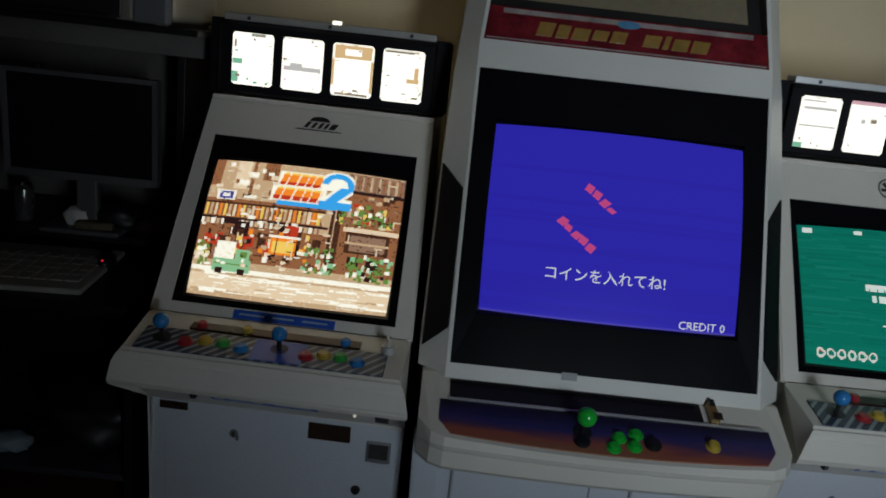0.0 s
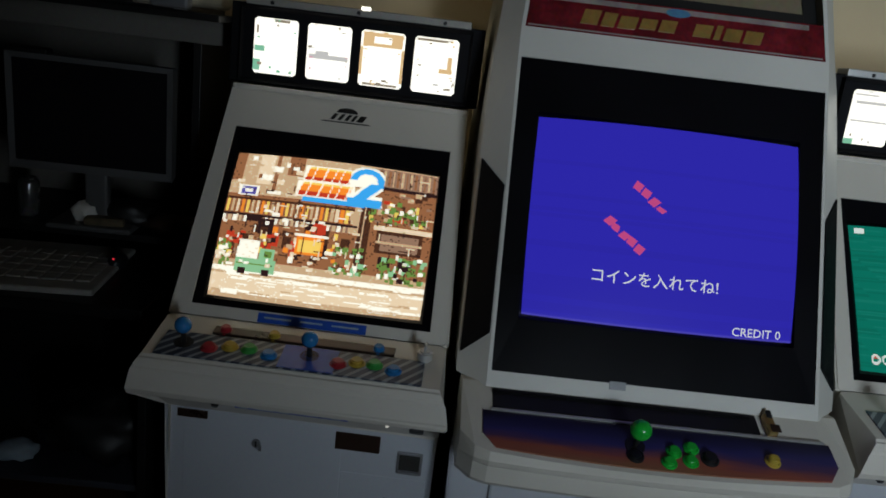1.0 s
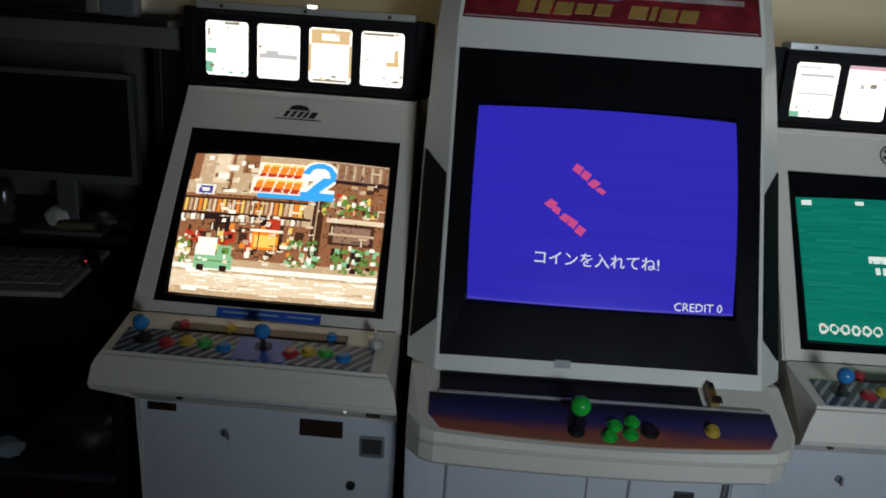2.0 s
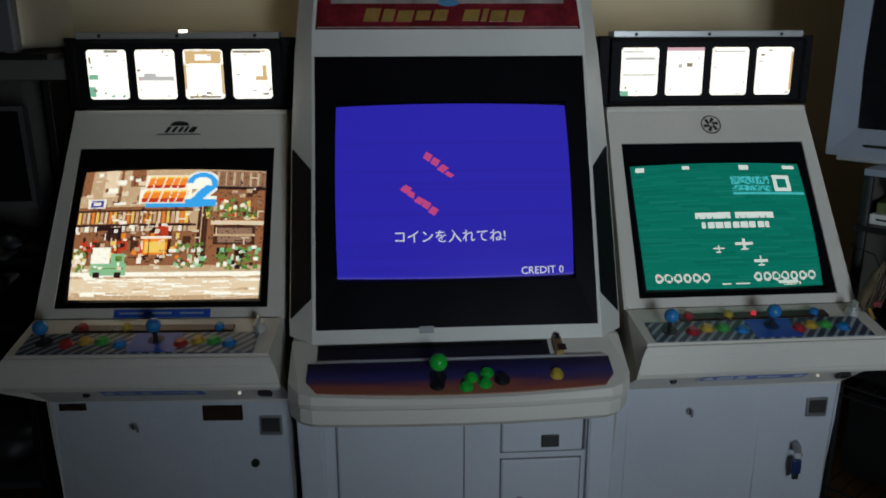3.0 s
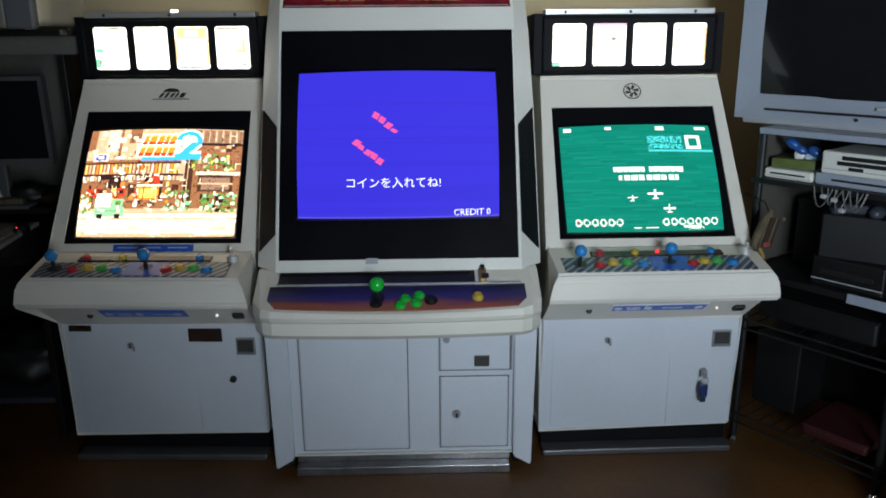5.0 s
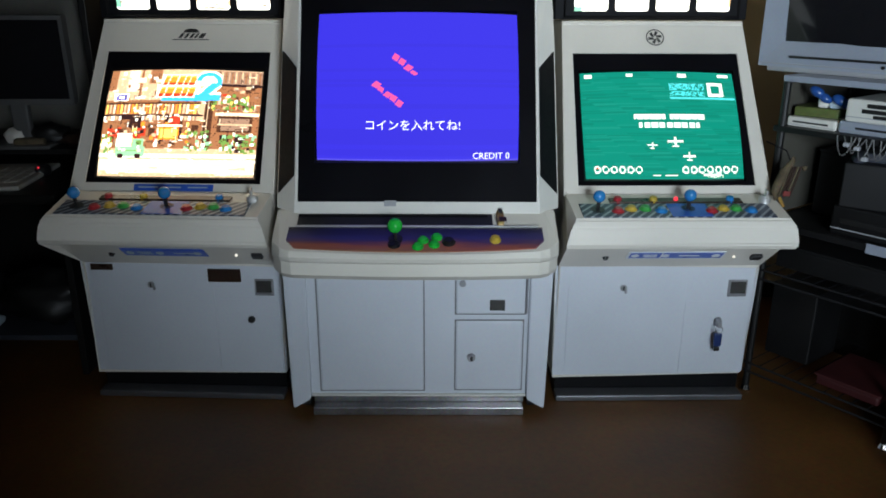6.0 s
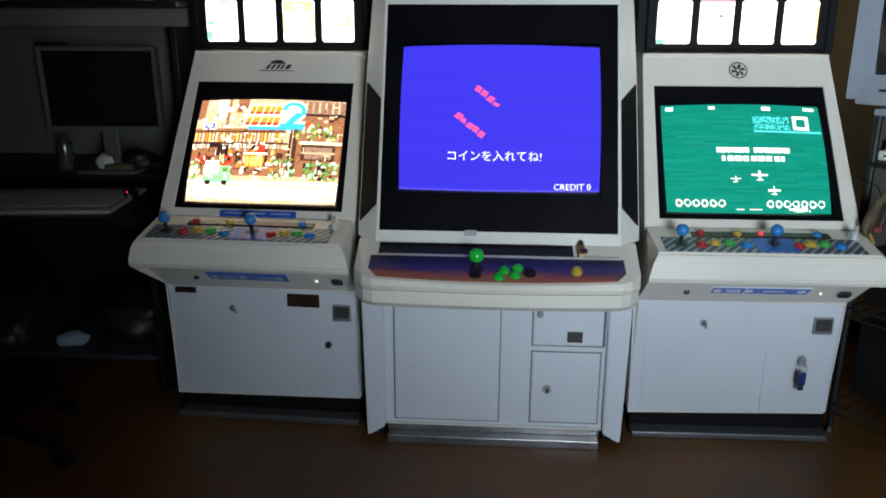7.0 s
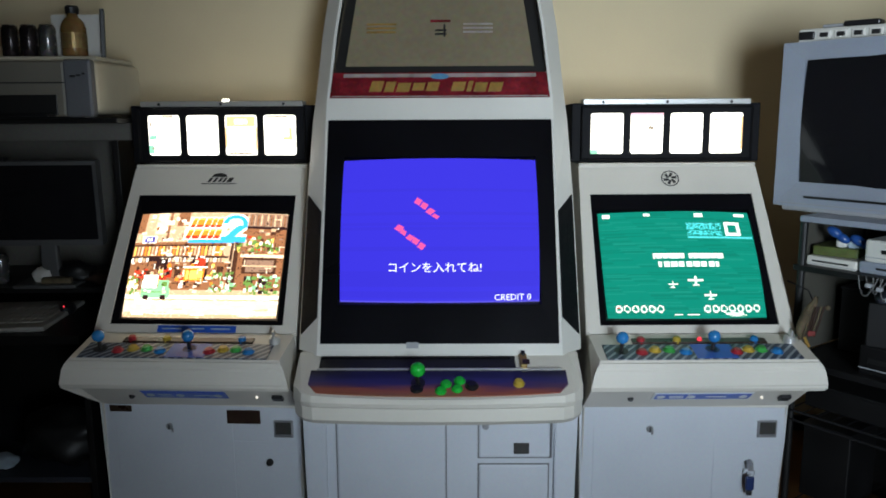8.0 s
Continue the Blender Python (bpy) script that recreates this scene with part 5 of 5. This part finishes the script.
def television():
    t = thing("television", "silver tube television, switched off, on the rack", "television", RACK @ pose(0.19, 0.115, 1.032))
    w, h = 0.38, 0.516
    f = Slope(0, 0, 0, h)
    part("front_frame", ring(f, [(-w, 0.014), (w, 0.014), (w, h), (-w, h)], [(-w + 0.070, 0.090), (w - 0.070, 0.090), (w - 0.066, h - 0.052), (-w + 0.066, h - 0.052)], 0.0, -0.012), SILVER, t, "wide silver frame")
    tb = Tube(f, 2 * w - 0.134, 0.086, h - 0.136, -0.018)
    bm = bmesh.new()
    tb.patch(bm, 0, 0, 1, 1, 0, 0, 16, 12)
    bmesh.ops.remove_doubles(bm, verts=bm.verts, dist=1e-5)
    part("picture_tube", bm, DARKGLASS, t, "dark glossy tube", smooth=True)
    bm = bmesh.new()
    a = [bm.verts.new((x, 0.02, z)) for x, z in ((-w + 0.002, 0.016), (w - 0.002, 0.016), (w - 0.002, h - 0.002), (-w + 0.002, h - 0.002))]
    b = [bm.verts.new((x, 0.16, z)) for x, z in ((-w + 0.02, 0.012), (w - 0.02, 0.012), (w - 0.02, h - 0.02), (-w + 0.02, h - 0.02))]
    c = [bm.verts.new((x, 0.40, z)) for x, z in ((-0.2, 0.01), (0.2, 0.01), (0.2, h - 0.14), (-0.2, h - 0.14))]
    for p, q in ((a, b), (b, c)):
        for k in range(4):
            bm.faces.new((p[k], p[(k + 1) % 4], q[(k + 1) % 4], q[k]))
    bm.faces.new(c)
    bm.faces.new(a[::-1])
    part("back_shell", bm, GREY, t, "grey tapering back")
    part("slot", bx(-w + 0.10, w - 0.1, -0.003, 0.004, 0.042, 0.049, 0.001), INK, t, "long dark slot under the tube")
    part("name_bar", bx(0.05, 0.11, -0.003, 0.004, 0.060, 0.072, 0.002), GREY, t)
    part("base_lip", bx(-w + 0.03, w - 0.03, 0.0, 0.08, 0.0, 0.016, 0.004), GREY, t)
    part("button", cyl(0.005, 0.004, pose(0.0, 0.0, 0.032, 90), 10), INK, t)
    part("frame_line", bx(-w + 0.004, w - 0.004, -0.002, 0.003, 0.022, 0.025), GREY, t)


television()


def port_box():
    b = thing("port_box", "white four-port adapter box lying on the television", "adapter", RACK @ pose(-0.035, 0.15, 1.546, 0, 0, 12))
    part("case", bx(-0.12, 0.13, 0.0, 0.09, 0.0, 0.042, 0.008), PALE, b)
    for k in range(4):
        x = -0.045 + 0.047 * k
        p = part("port", bx(x - 0.019, x + 0.019, -0.004, 0.006, 0.009, 0.034, 0.004), PAPER, b)
        part("socket", bx(x - 0.012, x + 0.012, -0.006, 0.002, 0.014, 0.028, 0.002), INK, p)
    part("end_cap", bx(-0.118, -0.07, -0.004, 0.006, 0.008, 0.034, 0.006), BLACK, b)
    part("top_block", bx(0.0, 0.1, 0.02, 0.08, 0.042, 0.06, 0.006), BLACK, b)
    part("top_card", bx(-0.06, 0.02, 0.03, 0.08, 0.042, 0.054, 0.004), GREY, b)


port_box()


def console(x0, x1, z0, h, material, name, label, depth=0.2, slot=True):
    c = thing(name, label, "game console", RACK @ pose((x0 + x1) / 2, 0.03, z0, 0, 0, 0), "consoles on the rack")
    w = (x1 - x0) / 2
    part("case", bx(-w, w, 0, depth, 0, h, 0.006), material, c)
    if slot:
        part("slot", bx(-w * 0.75, w * 0.7, -0.002, 0.004, h * 0.42, h * 0.6, 0.001), INK, c)
    part("seam", bx(-w * 0.98, w * 0.98, -0.001, 0.004, h * 0.2, h * 0.24), GREY, c)
    return c


console(-0.022, 0.125, 0.885, 0.029, PAPER, "game_console", "slim white game console on the rack shelf")
console(0.132, 0.52, 0.885, 0.034, SILVER, "game_console", "pale blue slim disc player on the rack shelf")
cc = console(0.146, 0.50, 0.919, 0.064, PALE, "game_console", "boxy cream game console stacked on a slim player")
part("slot", bx(-0.12, 0.0, -0.003, 0.004, 0.042, 0.054, 0.002), INK, cc)
part("switch", bx(-0.10, -0.06, -0.003, 0.004, 0.014, 0.024, 0.002), INK, cc)
console(0.56, 0.9, 0.885, 0.06, DUSTY, "game_console", "black game console on the rack shelf")
console(0.155, 0.36, 0.592, 0.085, DUSTY, "disc_player", "black hi-fi disc player on the rack", 0.25)
console(0.40, 0.8, 0.592, 0.10, DUSTY, "disc_player", "black hi-fi amplifier on the rack", 0.25)
bk = thing("game_case", "olive green flat case lying on a console", "case", RACK @ pose(0.045, 0.06, 0.914, 0, 0, 10))
part("shell", bx(-0.06, 0.065, 0.0, 0.13, 0.0, 0.028, 0.004), OLIVE, bk)
NAVYB = mat("blue_translucent", (0.02, 0.08, 0.3), 0.25, 0, 0.1)
bk = thing("blue_gadget", "translucent blue plastic gadget on the shelf", "gadget", RACK @ pose(0.08, 0.06, 0.942, 0, 0, 20))
for gx, gz, gr in ((-0.035, 0.046, 0.018), (-0.012, 0.03, 0.016), (0.028, 0.026, 0.018), (0.046, 0.016, 0.016)):
    part("grip", ball(gr, pose(gx, 0.01, gz, 0, 30, 0) @ Matrix.Diagonal((1.35, 0.9, 0.8, 1)), u=14, v=9), NAVYB, bk, smooth=True)
part("core", bx(-0.03, 0.0, 0.012, 0.045, 0.0, 0.036, 0.008), PALE, bk, "cream middle part")
part("core", bx(0.0, 0.05, 0.015, 0.05, 0.0, 0.02, 0.006), ICE, bk)
# crumpled lump standing for a heap of dark controllers
crumpled("controller_heap", "lumpy heap of dark game controllers on the rack shelf", "bag", 1.80, -0.44, 0.592, 0.1, MATT, 7, (1.2, 1.0, 0.9))
cc = thing("game_controller", "grey game controller lying on the rack shelf", "controller", RACK @ pose(0.24, 0.08, 0.797, 0, 0, 15))
part("grip", ball(0.025, pose(-0.05, 0, 0.02) @ Matrix.Diagonal((0.9, 1.5, 0.8, 1))), SLATE, cc, smooth=True)
part("grip", ball(0.025, pose(0.05, 0, 0.02) @ Matrix.Diagonal((0.9, 1.5, 0.8, 1))), SLATE, cc, smooth=True)
part("bridge", bx(-0.05, 0.05, -0.005, 0.035, 0.008, 0.035, 0.008), SLATE, cc)
part("box_under", bx(-0.08, 0.1, -0.04, 0.12, -0.12, 0.008, 0.004), DUSTY, cc)
bk = thing("storage_box", "red plastic box on the rack's lowest shelf", "box", RACK @ pose(0.24, 0.03, 0.109, 0, 0, 0))
part("tub", bx(-0.05, 0.14, 0.0, 0.22, 0.0, 0.03, 0.008), DKRED, bk, "dark red tub")
part("lid", bx(-0.055, 0.145, -0.004, 0.224, 0.03, 0.038, 0.003), DKRED, bk)
bk = thing("storage_box", "dark storage box on the rack's wire shelf", "box", RACK @ pose(0.15, 0.06, 0.434, 0, 0, 0))
part("tub", bx(-0.16, 0.2, 0.0, 0.25, 0.0, 0.07, 0.008), DUSTY, bk)
part("lid", bx(-0.165, 0.205, -0.004, 0.254, 0.07, 0.078, 0.003), DUSTY, bk)


# dark filler boxes, added to keep the rack's inside nearly black
for x, w, z, h, d, lab in ((0.04, 0.15, 0.11, 0.24, 0.12, "black box added to fill and darken the rack's lowest shelf"), (0.57, 0.26, 0.11, 0.26, 0.05, "wide black box added to fill and darken the rack's lowest shelf"), (0.62, 0.26, 0.434, 0.08, 0.04, "flat black box added to fill and darken the wire shelf"), (0.06, 0.1, 0.592, 0.2, 0.2, "dark upright box added to fill and darken the rack")):
    q = thing("carton", lab, "box", RACK @ pose(x, d, z))
    part("side", bx(-w / 2, w / 2, 0, 0.18, 0, h, 0.004), DUSTY, q)
    part("lid", bx(-w / 2 - 0.003, w / 2 + 0.003, -0.003, 0.183, h, h + 0.008, 0.002), DUSTY, q)


def cable_tangle():
    c = thing("cable", "tangle of grey cables hanging over the rack shelf", "cable", RACK)
    rnd = random.Random(12)
    for k in range(7):
        a, b = 0.15 + 0.02 * k, 0.2 + 0.018 * k + rnd.uniform(-0.02, 0.03)
        part("cord", tube([p + Vector((0, -0.012 * math.sin(math.pi * q / 14), 0)) for q, p in enumerate(sag((a, -0.004, 0.884), (b, -0.006, 0.884), 0.03 + 0.035 * rnd.random()))], 0.002, 6), MONITOR, c)
    for x, z in ((0.185, 0.862), (0.215, 0.856), (0.24, 0.83)):
        part("plug", bx(x - 0.008, x + 0.008, -0.022, -0.008, z - 0.006, z + 0.006, 0.003), GREY, c, "pale connector plug")


cable_tangle()


def hanging_bag():
    b = thing("charm_bag", "beige cloth charm bag leaning beside a cabinet", "charm", pose(1.072, 0.06, 0.665))
    bm = bmesh.new()
    bmesh.ops.create_icosphere(bm, subdivisions=3, radius=0.04)
    for v in bm.verts:
        v.co *= 1 + 0.35 * noise.noise(v.co * 45)
        k = 1 - 0.35 * max(0.0, v.co.z / 0.04)
        v.co = Vector((v.co.x * 0.5 * k + v.co.z * 0.45, v.co.y * 0.45 * k, v.co.z * 1.5 + 0.085))
    part("sack", bm, CLOTH, b, smooth=True)
    for q in range(5):
        x = -0.012 + 0.008 * q
        part("cloth_strip", tube([(x + 0.018, -0.014, 0.12), (x + 0.006, -0.02, 0.08), (x - 0.006, -0.018, 0.03 + 0.006 * (q % 2))], 0.003, 6), BROWN if q % 3 else CLOTH, b)
    part("red_tag", bx(-0.008, 0.014, -0.026, -0.020, 0.034, 0.05, 0.003), DULLRED, b)
    part("yellow_tassel", tube([(-0.014, -0.018, 0.03), (-0.008, -0.02, 0.016), (0.0, -0.02, 0.002)], 0.005, 8), DULLYELLOW, b)
    part("bead", ball(0.008, pose(0.05, -0.012, 0.115)), CLOTH, b, smooth=True)
    part("cord", tube([(0.018, 0, 0.12), (0.005, 0.02, 0.16), (-0.04, 0.06, 0.18)], 0.002, 6), MATT, b)


hanging_bag()


def waste_bin():
    b = thing("waste_bin", "white plastic bin with a dark band on the floor", "bin", pose(1.385, -0.47, 0))
    part("tub", lathe([(0.085, 0), (0.09, 0.004), (0.105, 0.17), (0.105, 0.19), (0.098, 0.19), (0.096, 0.17), (0.08, 0.01)], Matrix.Identity(4), 28), PAPER, b, smooth=False)
    part("band", lathe([(0.0985, 0.085), (0.101, 0.11)], Matrix.Identity(4), 28), INK, b)


waste_bin()
